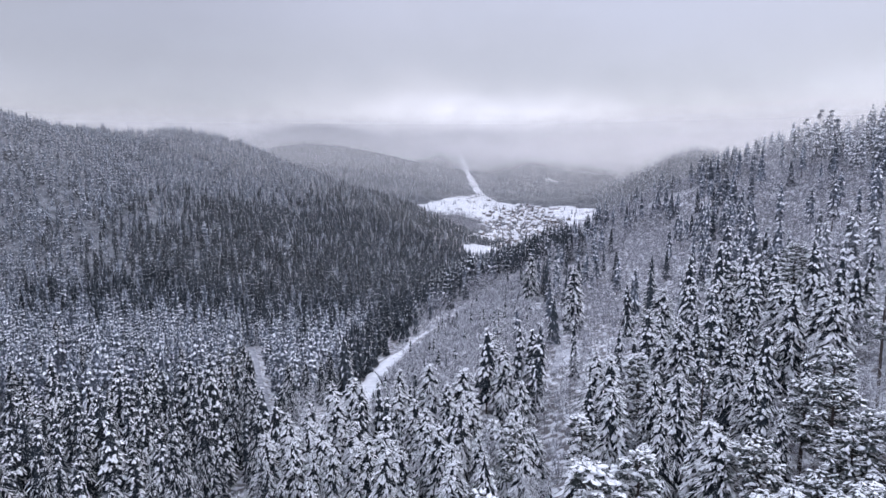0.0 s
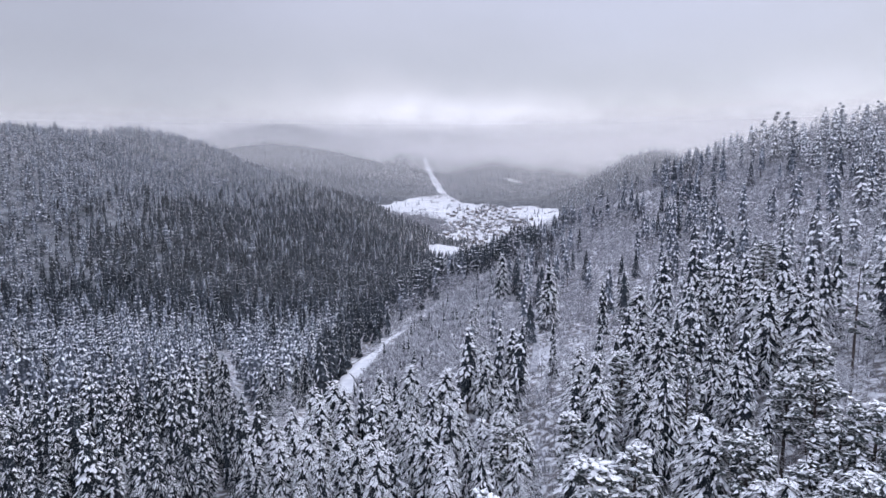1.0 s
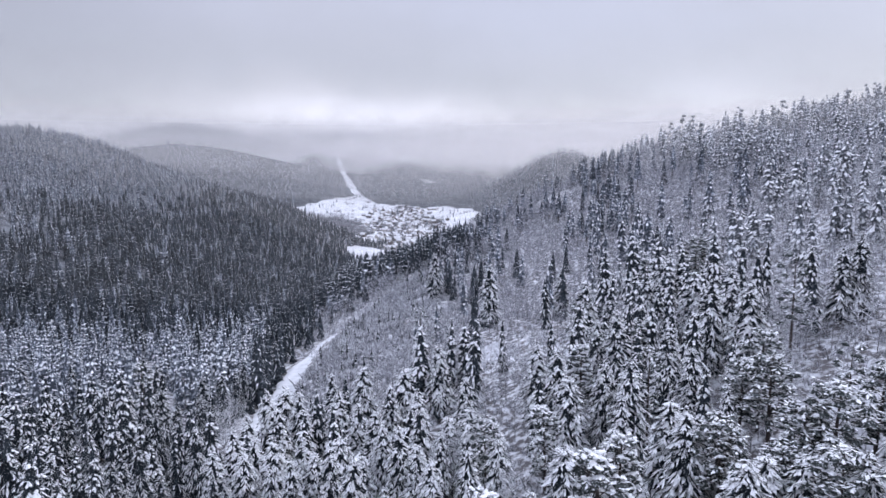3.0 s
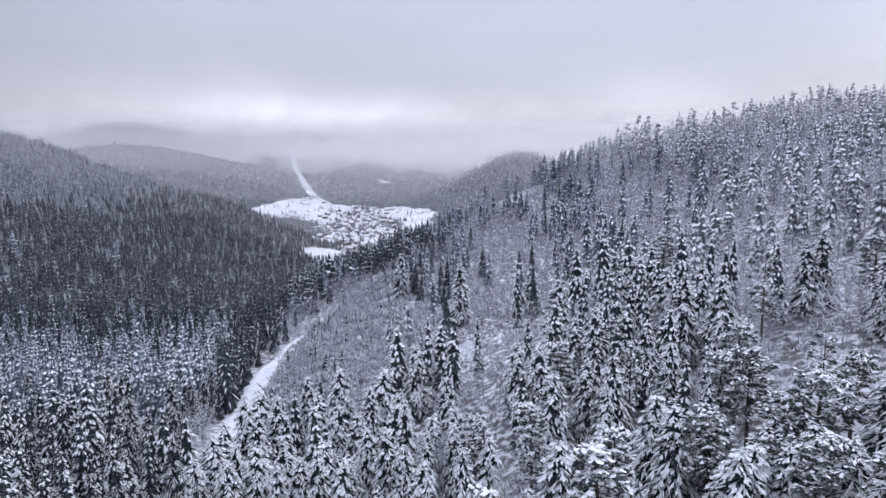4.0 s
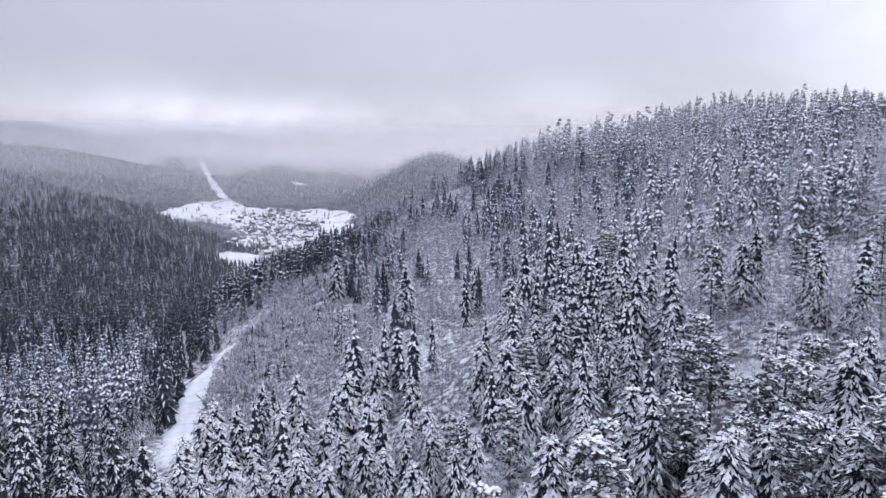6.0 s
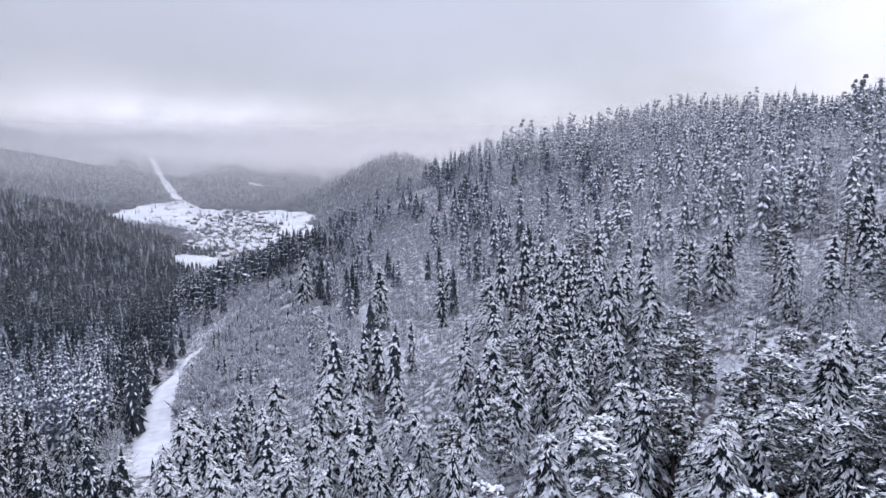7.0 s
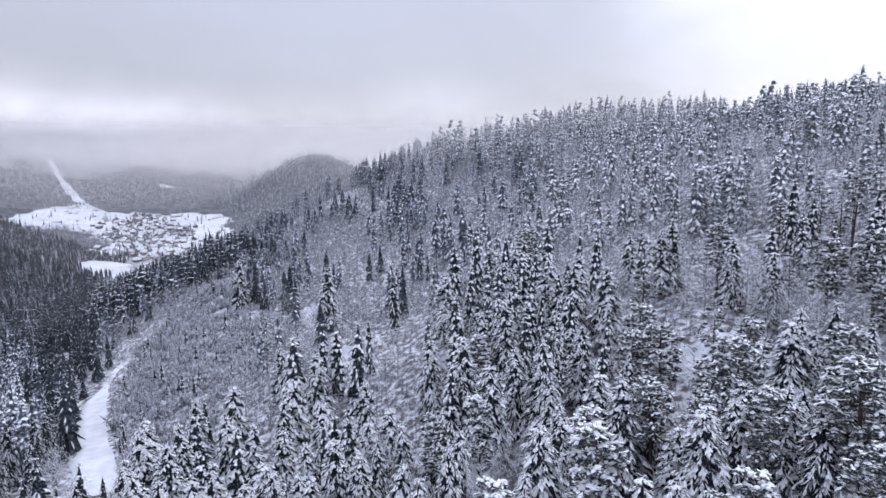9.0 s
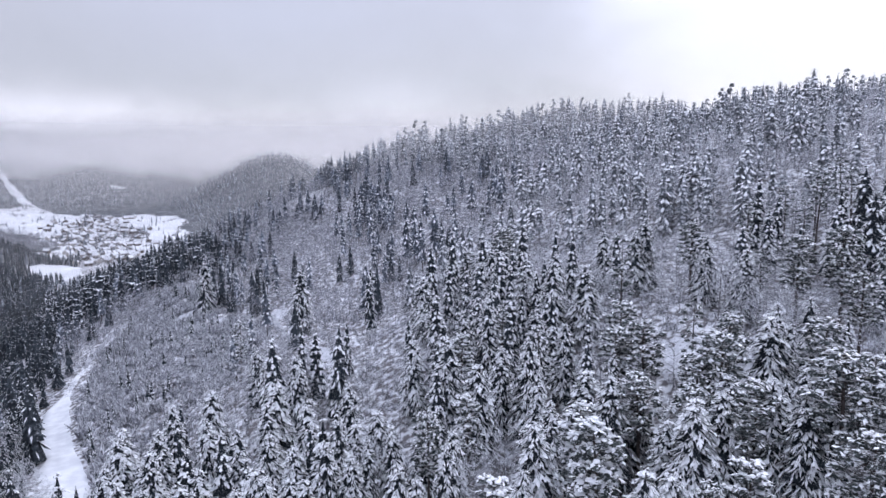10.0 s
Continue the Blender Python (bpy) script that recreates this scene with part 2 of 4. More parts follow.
def mesh_object(name, verts, faces, mats, index=None, parent=None, label="", shade=False):
    me = bpy.data.meshes.new(name)
    verts = np.asarray(verts, np.float32)
    if isinstance(faces, np.ndarray):
        k = faces.shape[1]
        me.vertices.add(len(verts))
        me.vertices.foreach_set("co", verts.ravel())
        me.loops.add(faces.size)
        me.loops.foreach_set("vertex_index", faces.ravel().astype(np.int32))
        me.polygons.add(len(faces))
        me.polygons.foreach_set("loop_start", np.arange(0, faces.size, k, dtype=np.int32))
    else:
        me.from_pydata(verts.tolist(), [], faces)
    for m in mats:
        me.materials.append(m)
    if index is not None:
        me.polygons.foreach_set("material_index", np.asarray(index, np.int32))
    me.polygons.foreach_set("use_smooth", np.full(len(me.polygons), shade))
    me.update(calc_edges=True)
    ob = new(name, me)
    if parent is not None:
        ob.parent = parent
    return tagged(ob, label)


def steps(*spans):
    return np.concatenate([np.arange(a, b, s) for a, b, s in spans])


gx = steps((-4600, -1400, 200), (-1400, -500, 30), (-500, -200, 10), (-200, 320, 5), (320, 700, 10), (700, 1500, 40), (1500, 4601, 200))
gy = steps((-4600, -600, 200), (-600, -40, 40), (-40, 480, 5), (480, 1300, 10), (1300, 3000, 25), (3000, 4601, 200))
GX, GY = np.meshgrid(gx, gy)
idx = np.arange(GX.size).reshape(GX.shape)
quads = np.stack([idx[:-1, :-1], idx[:-1, 1:], idx[1:, 1:], idx[1:, :-1]], -1).reshape(-1, 4)
ground = mesh_object("ground", np.stack([GX, GY, height(GX, GY)], -1).reshape(-1, 3), quads, [GROUND], shade=True)
tagged(ground, "hilly snow-covered ground with brush and leaf litter", "ground", kind="structure")


def lane(name, points, width, lift, label, mat, narrow=None, from_y=0):
    """A strip of packed snow along a line of plan points."""
    p = np.array(points, float)
    s = np.concatenate([[0], np.cumsum(np.hypot(*np.diff(p, axis=0).T))])
    u = np.arange(0, s[-1], 3.0)
    x, y = np.interp(u, s, p[:, 0]), np.interp(u, s, p[:, 1])
    k = np.ones(9) / 9
    x[4:-4], y[4:-4] = np.convolve(x, k, "valid"), np.convolve(y, k, "valid")
    dx, dy = np.gradient(x), np.gradient(y)
    n = np.hypot(dx, dy)
    nx, ny = dy / n, -dx / n
    vs, prof = [], [(-0.62, -0.6), (-0.5, 0.1), (-0.3, 0.22), (-0.2, 0.12), (-0.1, 0.22), (0.1, 0.22), (0.2, 0.12), (0.3, 0.22), (0.5, 0.1), (0.62, -0.6)]
    mid = height(x, y)
    mid[4:-4] = np.convolve(mid, k, "valid")
    wob = width * (1 + 0.14 * np.sin(u / 11.0) + 0.08 * np.sin(u / 4.3))
    if narrow:
        wob = wob * (1 + (narrow / width - 1) * smooth((y - from_y) / 25))
    for a, z in prof:
        px, py = x + nx * a * wob, y + ny * a * wob
        vs.append(np.stack([px, py, np.maximum(mid, height(px, py)) * 0.7 + mid * 0.3 + z + lift], -1))
    v = np.stack(vs, 1)
    i = np.arange(v.shape[0] * v.shape[1]).reshape(v.shape[:2])
    q = np.stack([i[:-1, :-1], i[:-1, 1:], i[1:, 1:], i[1:, :-1]], -1).reshape(-1, 4)
    return tagged(mesh_object(name, v.reshape(-1, 3), q[:, ::-1].copy(), [mat], shade=True), label, "road", kind="structure"), np.stack([x, y], -1)


ROAD_LINE = [(-39, 206), (-37, 220), (-33, 255), (-29, 290), (-27, 312), (-22, 332), (-15, 350), (-9, 362)]
UPPER_LINE = [(-9, 364), (3, 395), (14, 415), (23, 424), (38, 436), (50, 450), (58, 470)]
TRACK_LINE = [(-48, 178), (-56, 199), (-71, 240), (-83, 274), (-104, 337), (-117, 376)]
CUT_LINE = [(14, 72), (19, 100), (24, 125), (27, 145), (30, 164), (35, 200)]
TRAIL_LINE = [(36, 202), (42, 225), (49, 262), (58, 290), (68, 317)]
road, road_pts = lane("road", ROAD_LINE, 10.0, 0.15, "wide snow-covered forest road along the foot of the slope", ROAD, 2.4, 312)
track, track_pts = lane("road_2", TRACK_LINE, 4.6, 0.35, "straight snow-covered logging track between tall spruces", TRACK)
upper, upper_pts = lane("road_4", UPPER_LINE, 2.2, 0.1, "narrow snowy continuation of the forest road", TRACK)
trail, trail_pts = lane("road_3", TRAIL_LINE, 2.2, 0.1, "narrow snowy trail climbing through the trees", TRACK)


cut_pts = np.concatenate([np.linspace(a, b, 8) for a, b in zip(CUT_LINE, CUT_LINE[1:])])      # an overgrown cut below the trail


def near_line(x, y, pts, reach):
    d = np.full(x.shape, 1e9)
    for px, py in pts:
        d = np.minimum(d, np.hypot(x - px, y - py))
    return d < reach


def patch(name, test, x0, x1, y0, y1, step, lift, label, mat):
    """A sheet of open snow over the ground where test holds."""
    X, Y = np.meshgrid(np.arange(x0, x1, step), np.arange(y0, y1, step))
    i = np.arange(X.size).reshape(X.shape)
    q = np.stack([i[:-1, :-1], i[:-1, 1:], i[1:, 1:], i[1:, :-1]], -1).reshape(-1, 4)
    q = q[test(X + step / 2, Y + step / 2)[:-1, :-1].ravel()]
    ids, inv = np.unique(q, return_inverse=True)
    v = np.stack([X, Y, height(X, Y) + lift], -1).reshape(-1, 3)[ids]
    return tagged(mesh_object(name, v, inv.reshape(-1, 4), [mat], shade=True), label, "snow field", kind="structure")


def in_blob(x, y, cx, cy, rx, ry, turn=0.0):
    c, s = math.cos(radians(turn)), math.sin(radians(turn))
    u, v = (x - cx) * c + (y - cy) * s, -(x - cx) * s + (y - cy) * c
    wob = 1 + 0.2 * np.sin(3 * np.arctan2(v, u) + cx) + 0.12 * np.sin(7 * np.arctan2(v, u))
    return (u / rx) ** 2 + (v / ry) ** 2 < wob


CLEARINGS = ((89, 103, 9, 17, 0), (43, 216, 4, 9, -20), (68, 312, 5, 11, -20), (50, 340, 3, 6, 0), (44, 382, 4, 9, 0), (318, 320, 9, 14, 0))


def in_clearing(x, y):
    o = np.zeros(np.shape(x), bool)
    for c in CLEARINGS:
        o |= in_blob(x, y, *c)
    return o


piste, piste_pts = lane("piste", [(121, 1990), (104, 2120), (88, 2230), (78, 2300), (66, 2420)], 22.0, 0.9, "long strip of open snow cleared uphill through the woods", MEADOW, 14.0, 2200)


def on_piste(x, y):
    return near_line(x, y, piste_pts[::4], 13.0)


def brushwood(x, y):
    """Leafless woods between the left hill and the village, below the upper meadow."""
    a = x / y
    return (a < 0.062 + 0.014 * np.sin(y / 37.0)) & (y < 1735 + 18 * np.sin(x / 31.0) - 85 * smooth((a - 0.01) / 0.055)) & (y > 1330)


def on_meadow(x, y):
    a = x / np.maximum(y, 1)
    top = np.interp(a, [-0.06, -0.043, -0.017, 0.014, 0.04, 0.058, 0.08, 0.1, 0.138, 0.16, 0.19, 0.226, 0.241], [1790, 1830, 1895, 1950, 1995, 2025, 1945, 1915, 1890, 1850, 1850, 1795, 1750]) + 9 * np.sin(x / 17.0) + 5 * np.sin(x / 7.0)
    return ((y > 1300) & (y < top) & (a > -0.046) & (a < 0.243 + 0.006 * np.sin(y / 22)) & ~brushwood(x, y)) | in_blob(x, y, 74, 1195, 38, 62, -8)


patch("clearing", in_clearing, -10, 340, 80, 410, 2.0, 0.12, "patches of open snow with brush between the trees", CLEAR)
patch("meadow", lambda x, y: on_meadow(x, y) | in_blob(x, y, 378, 2257, 26, 13, -25), -140, 620, 950, 2760, 6.0, 0.7, "open white snow fields round the village and a cleared strip uphill", MEADOW)

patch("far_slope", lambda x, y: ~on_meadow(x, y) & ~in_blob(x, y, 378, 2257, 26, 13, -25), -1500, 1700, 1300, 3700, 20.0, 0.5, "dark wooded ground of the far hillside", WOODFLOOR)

patch("forest_floor", lambda x, y: (x - axis(y) < -25) & ~near_line(x, y, track_pts[::4], 12.0), -800, -10, 180, 1300, 10.0, 0.25, "forest floor with thin snow and leaf litter, coloured dark for tree shade", SHADED_LITTER)

# ---- trees: shapes as arrays of vertices, triangles and material indices ----


class Shape:
    def __init__(self):
        self.v, self.f, self.m, self.n = [], [], [], 0

    def add(self, verts, tris, mat):
        self.v.append(np.asarray(verts, float))
        self.f.append(np.asarray(tris, int) + self.n)
        self.m.append(np.full(len(tris), mat))
        self.n += len(verts)

    def done(self):
        return np.concatenate(self.v), np.concatenate(self.f), np.concatenate(self.m)


def tube(sh, pts, radii, sides, mat):
    pts = np.asarray(pts, float)
    a = np.arange(sides) * 2 * np.pi / sides
    ring = np.stack([np.cos(a), np.sin(a), 0 * a], -1)
    v = (pts[:, None, :] + ring[None] * np.asarray(radii)[:, None, None]).reshape(-1, 3)
    t = []
    for i in range(len(pts) - 1):
        for j in range(sides):
            p, q = i * sides + j, i * sides + (j + 1) % sides
            t += [(p, q, q + sides), (p, q + sides, p + sides)]
    sh.add(v, t, mat)


UP = np.array([0.0, 0.0, 1.0])


def core(sh, H, rmax, bare, skirts, spikes, r, blunt, tip):
    """The dark inside of a conifer's crown."""
    for i in range(skirts):
        f0, f1 = bare + (0.86 - bare) * i / skirts, min(tip - 0.01, bare + (0.86 - bare) * (i + 1.7) / skirts)
        n = 2 * spikes
        a = np.arange(n) * 2 * np.pi / n + r.uniform(0, 6)
        rad = rmax * (1 - f0) ** blunt * np.where(np.arange(n) % 2 == 0, 0.7, 0.48) * r.uniform(0.8, 1.2, n)
        z = f0 * H - rad * 0.45 + r.uniform(-0.4, 0.4, n)
        sh.add(np.concatenate([np.stack([np.cos(a) * rad, np.sin(a) * rad, z], -1), [(0, 0, f1 * H)]]), [(j, (j + 1) % n, n) for j in range(n)], 0)


def sprays(sh, base, way, length, half, snow, r, sag=0.2, thin=False):
    """Sprays of needles, each a small drooping roof, with a narrower roof of snow on those that carry some; thin ones are single wedges."""
    base, way, length, half, snow = (np.asarray(q, float) for q in (base, way, length, half, snow))
    n = len(base)
    way = way / np.linalg.norm(way, axis=1)[:, None]
    side = np.cross(way, UP)
    side = side / (np.linalg.norm(side, axis=1)[:, None] + 1e-6)
    along = lambda q: base + way * (length * q)[:, None] - UP * (sag * length * q * q)[:, None]
    def roofs(p, lft, tip, rgt, mat):
        k = np.arange(len(p))[:, None]
        if thin:
            sh.add(np.stack([lft * 0.95 + p * 0.05, tip, rgt * 0.95 + p * 0.05], 1).reshape(-1, 3), k * 3 + (0, 1, 2), mat)
        else:
            sh.add(np.stack([p, lft, tip, rgt], 1).reshape(-1, 3), np.concatenate([k * 4 + (0, 1, 2), k * 4 + (0, 2, 3)]), mat)

    m = along(r.uniform(0.42, 0.66, n))
    out, hang = side * half[:, None], UP * (0.55 * half)[:, None]
    roofs(along(np.zeros(n)), m + out - hang, along(np.ones(n)), m - out - hang, 0)
    w = np.nonzero(snow > 0)[0]
    if len(w) == 0:
        return
    k = snow[w] * r.uniform(0.75, 1.2, len(w))
    lift = UP * (0.04 + 0.22 * half[w])[:, None]
    at = lambda lo, hi: along(r.uniform(lo, hi, n))[w] + lift
    m = at(0.45, 0.75)
    out, hang = side[w] * (half[w] * k)[:, None], UP * (0.5 * half[w] * k)[:, None]
    roofs(at(0.03, 0.2), m + out - hang, at(0.93, 1.03), m - out - hang, 1)


def spruce(seed, level, snow, bare=0.08, slim=1.0, blunt=0.7, tip=0.978):
    """A 24 m spruce of drooping boughs set with side sprays. level 0: near; 1 to 3: farther off."""
    r = np.random.default_rng(seed)
    sh = Shape()
    H = 24.0
    rmax = (5.2, 4.9, 4.7, 4.9)[level] * slim
    tube(sh, [(0, 0, -1.5), (0, 0, H * 0.5), (0, 0, H * 0.97)] if level < 2 else [(0, 0, -1), (0, 0, H * 0.6)], [0.3, 0.19, 0.03][:3 if level < 2 else 2], (6, 3, 3, 3)[level], 2)
    whorls, per = ((19, 9), (11, 7), (9, 6), (6, 6))[level]
    core(sh, H, rmax, bare, (6, 4, 3, 2)[level], (6, 5, 4, 4)[level], r, blunt, tip)
    B, W, L_, F_, S_ = [], [], [], [], []

    def put(base, way, length, half, load):
        B.append(base), W.append(way), L_.append(length), F_.append(half), S_.append(load)

    for i in range(whorls):
        f = bare + (tip - bare) * (i + r.uniform(-0.3, 0.3)) / (whorls - 1)
        f = min(max(f, bare), tip)
        L = rmax * ((1 - f) ** blunt) * (0.72 + 0.28 * min(1, (f - bare) * 5)) + 0.3
        n = per if f < 0.82 else max(4, per - 2)
        a0 = r.uniform(0, 6.28)
        for j in range(n):
            az = a0 + 6.283 * j / n + r.uniform(-0.3, 0.3)
            ln = L * r.uniform(0.7, 1.18)
            rise, droop = 0.02 + (0.4, 0.4, 0.3, 0.25)[level] * f, (0.95, 0.9, 0.75, 0.85)[level] - 0.2 * f + r.uniform(-0.15, 0.25)
            head = np.array([math.cos(az), math.sin(az), 0])
            base = UP * (f * H + r.uniform(-0.4, 0.4))
            on = lambda q: base + head * q * ln + UP * (rise * q - droop * q * q) * ln
            load = snow * (0.8 + 0.5 * f) * r.uniform(0.65, 1.25) if r.random() < (0.6 + 0.45 * snow if level < 2 else min(0.95, 0.45 + 0.4 * snow)) else 0.0
            if level >= 2:
                put(on(0.12), on(1.0) - on(0.12), ln * 0.95, (0.13, 0.24)[level - 2] * ln + (0.22, 0.34)[level - 2], load)
                continue
            put(on(0.08), on(0.6) - on(0.08), ln * 0.66, (0.03, 0.05)[level] * ln + (0.09, 0.22)[level], load)
            put(on(0.5), on(1.0) - on(0.5), ln * 0.6, (0.03, 0.05)[level] * ln + (0.09, 0.22)[level], load)
            for q, sg in (((0.3, 1), (0.42, -1), (0.6, 1), (0.7, -1)) if level == 0 else ((0.45, 1 if j % 2 else -1),))[:4 if ln > 1.2 else 1]:
                q += r.uniform(-0.06, 0.06)
                turn = az + sg * r.uniform(0.45, 0.8)
                put(on(q), np.array([math.cos(turn), math.sin(turn), rise - 2 * droop * q - r.uniform(0.0, 0.25)]), (0.62 * ln * (1.1 - q) + 0.25) * r.uniform(0.8, 1.15), (0.025 * ln + 0.065, 0.05 * ln + 0.17)[level], load * r.uniform(0.7, 1.1) if r.random() < 0.8 else 0.0)
    for k in range((5, 3, 0, 0)[level]):
        a = r.uniform(0, 6.28)
        put(UP * H * (0.955 + 0.006 * k), np.array([math.cos(a), math.sin(a), 0.7]), 0.55, 0.13, snow)
    sprays(sh, B, W, L_, F_, S_, r, thin=level == 3)
    return sh.done()


def cone_spruce(seed, skirts, spikes, snow, slim=1.0, bare=0.1):
    """A far spruce: ragged skirts of dark boughs, with snow lying on the points of each."""
    r = np.random.default_rng(seed)
    sh = Shape()
    H, R = 24.0, 3.7 * slim
    tube(sh, [(0, 0, -1), (0, 0, H * 0.5)], [0.3, 0.2], 3, 2)
    for i in range(skirts):
        f0 = bare + (1 - bare) * i / skirts
        rad = R * (1 - f0) ** 0.66 + 0.3
        z0, z1 = f0 * H, min(1.0, f0 + 1.75 * (1 - bare) / skirts) * H
        n = 2 * spikes
        a = np.arange(n) * 2 * np.pi / n + r.uniform(0, 6)
        q = np.where(np.arange(n) % 2 == 0, 1.0, 0.68) * r.uniform(0.8, 1.15, n)
        zz = z0 + np.where(np.arange(n) % 2 == 0, -0.3, 0.9) + r.uniform(-0.5, 0.5, n)
        ring = np.stack([np.cos(a) * rad * q, np.sin(a) * rad * q, zz], -1)
        v = np.concatenate([ring, [(0, 0, z1)]])
        sh.add(v, [(j, (j + 1) % n, n) for j in range(n)], 0)
        for j in range(0, n, 2):
            if r.random() > snow:
                continue
            tip, apex = ring[j], np.array([0, 0, z1])
            p = tip + (apex - tip) * r.uniform(0.55, 0.8)
            k = np.array([-math.sin(a[j]), math.cos(a[j]), 0]) * rad * r.uniform(0.10, 0.22)
            up = np.array([math.cos(a[j]) * 0.12, math.sin(a[j]) * 0.12, 0.22])
            m = tip + (p - tip) * 0.35
            sh.add([p + up, m - k + up, tip + up * 0.8, m + k + up], [(0, 1, 2), (0, 2, 3)], 1)
    return sh.done()


def heap(sh, c, rad, tall, sides, r, mat=1):
    """A rounded heap of snow: a lumpy dome, flat below."""
    a = np.arange(sides) * 2 * np.pi / sides + r.uniform(0, 6)
    q = r.uniform(0.75, 1.25, sides)
    low = c + np.stack([np.cos(a) * rad * q, np.sin(a) * rad * q, r.uniform(-0.45, 0.05, sides) * tall], -1)
    mid = c + np.stack([np.cos(a + 0.3) * rad * 0.68 * q, np.sin(a + 0.3) * rad * 0.68 * q, r.uniform(0.55, 0.85, sides) * tall], -1)
    v = np.concatenate([low, mid, [c + (0, 0, tall * r.uniform(0.9, 1.15))]])
    t = []
    for j in range(sides):
        k = (j + 1) % sides
        t += [(j, k, sides + j), (k, sides + k, sides + j), (sides + j, sides + k, 2 * sides)]
    sh.add(v, t, mat)


def pad(sh, c, rad, n, half, r, snow, lumps=0):
    """A flat pad of pine needles: short sprays fanning out from a point, with snow on them."""
    az = 6.283 * np.arange(n) / n + r.uniform(-0.5, 0.5, n)
    off = r.uniform(-0.4, 0.4, (n, 3)) * rad
    way = np.stack([np.cos(az), np.sin(az), r.uniform(-0.45, 0.7, n)], -1)
    sprays(sh, c + off, way, rad * r.uniform(0.6, 1.05, n), half * r.uniform(0.8, 1.25, n), np.where(r.random(n) < 0.92, snow * r.uniform(0.75, 1.15, n), 0), r, 0.35)
    for _ in range(lumps):
        heap(sh, c + r.uniform(-0.55, 0.55, 3) * rad * (1, 1, 0.3) + UP * 0.1 * rad, rad * r.uniform(0.22, 0.4), rad * r.uniform(0.16, 0.28), 4, r)


def pine(seed, level, snow, laden=False):
    """A Scots pine: a bare stem below, and rounded layers of snow-laden pads of needles above."""
    r = np.random.default_rng(seed)
    sh = Shape()
    H = 24.0
    bend = r.uniform(-0.7, 0.7, 2)
    stem = lambda f: np.array([bend[0] * f * f, bend[1] * f * f, f * H])
    tube(sh, [stem(f) + ((0, 0, -1.5) if f == 0 else (0, 0, 0)) for f in ((0, 0.35, 0.7, 0.95) if level < 2 else (0, 0.9))], [0.3, 0.24, 0.15, 0.05] if level < 2 else [0.28, 0.08], (7, 4, 3, 3)[level], 2)
    n = (64, 22, 13, 8)[level]
    low = (0.2 if laden else r.uniform(0.36, 0.5)) if level < 2 else r.uniform(0.12, 0.28)
    reach = (3.8, 3.9, 0, 0)[level] * r.uniform(0.75, 1.0) * (0.85 if laden else 1.0)
    for i in range(n if level > 1 else 0):
        f = low + (1.0 - low) * ((i + r.uniform(0, 1)) / n)
        rad = 2.6 * math.sin(math.pi * min(1, (1.06 - f) / (1.15 * (1.06 - low)))) ** 0.6 * r.uniform(0.3, 1.0)
        size = (1.5, 1.9)[level - 2] * r.uniform(0.75, 1.2)
        c = stem(f) + np.array([math.cos(i * 2.4) * rad, math.sin(i * 2.4) * rad, -0.25 * rad - 0.6])
        heap(sh, c - UP * 0.5, size * 0.85, size * 0.8, 4, r, 0)
        pad(sh, c, size * 1.15, (4, 3)[level - 2], (0.36, 0.55)[level - 2], r, snow)
    if level > 1:
        return sh.done()
    for i in range(n):
        f = low + (0.97 - low) * ((i + r.uniform(0, 1)) / n)
        spread = reach * math.sin(math.pi * min(1, (1.05 - f) / (1.2 * (1.05 - low)))) ** 0.6 + 0.2
        az = i * 2.4 + r.uniform(-0.4, 0.4)
        rad = spread * r.uniform(0.35, 0.95)
        c = stem(f) + np.array([math.cos(az) * rad, math.sin(az) * rad, 0.1 * rad])
        if level == 0:
            tube(sh, [stem(f - 0.03), c], [0.07, 0.03], 3, 2)
        heap(sh, c - UP * 0.5, (0.7, 1.0)[level], 0.5, 4, r, 0)
        size = (1.0, 1.5)[level] * r.uniform(0.75, 1.2)
        pad(sh, c, size, (10, 7)[level], (0.15, 0.27)[level], r, snow, (3 if f > 0.45 else 1) if laden else (1 if level == 0 and i % 2 else 0))
    pad(sh, stem(0.97), 1.1, (9, 5)[level], (0.15, 0.25)[level], r, snow, 2 if laden else 0)
    return sh.done()


def blade(sh, a, b, w, r, mat):
    d = b - a
    s = np.cross(d, r.normal(size=3))
    s = s / (np.linalg.norm(s) + 1e-9) * w
    sh.add([a - s, a + s, b], [(0, 1, 2)], mat)


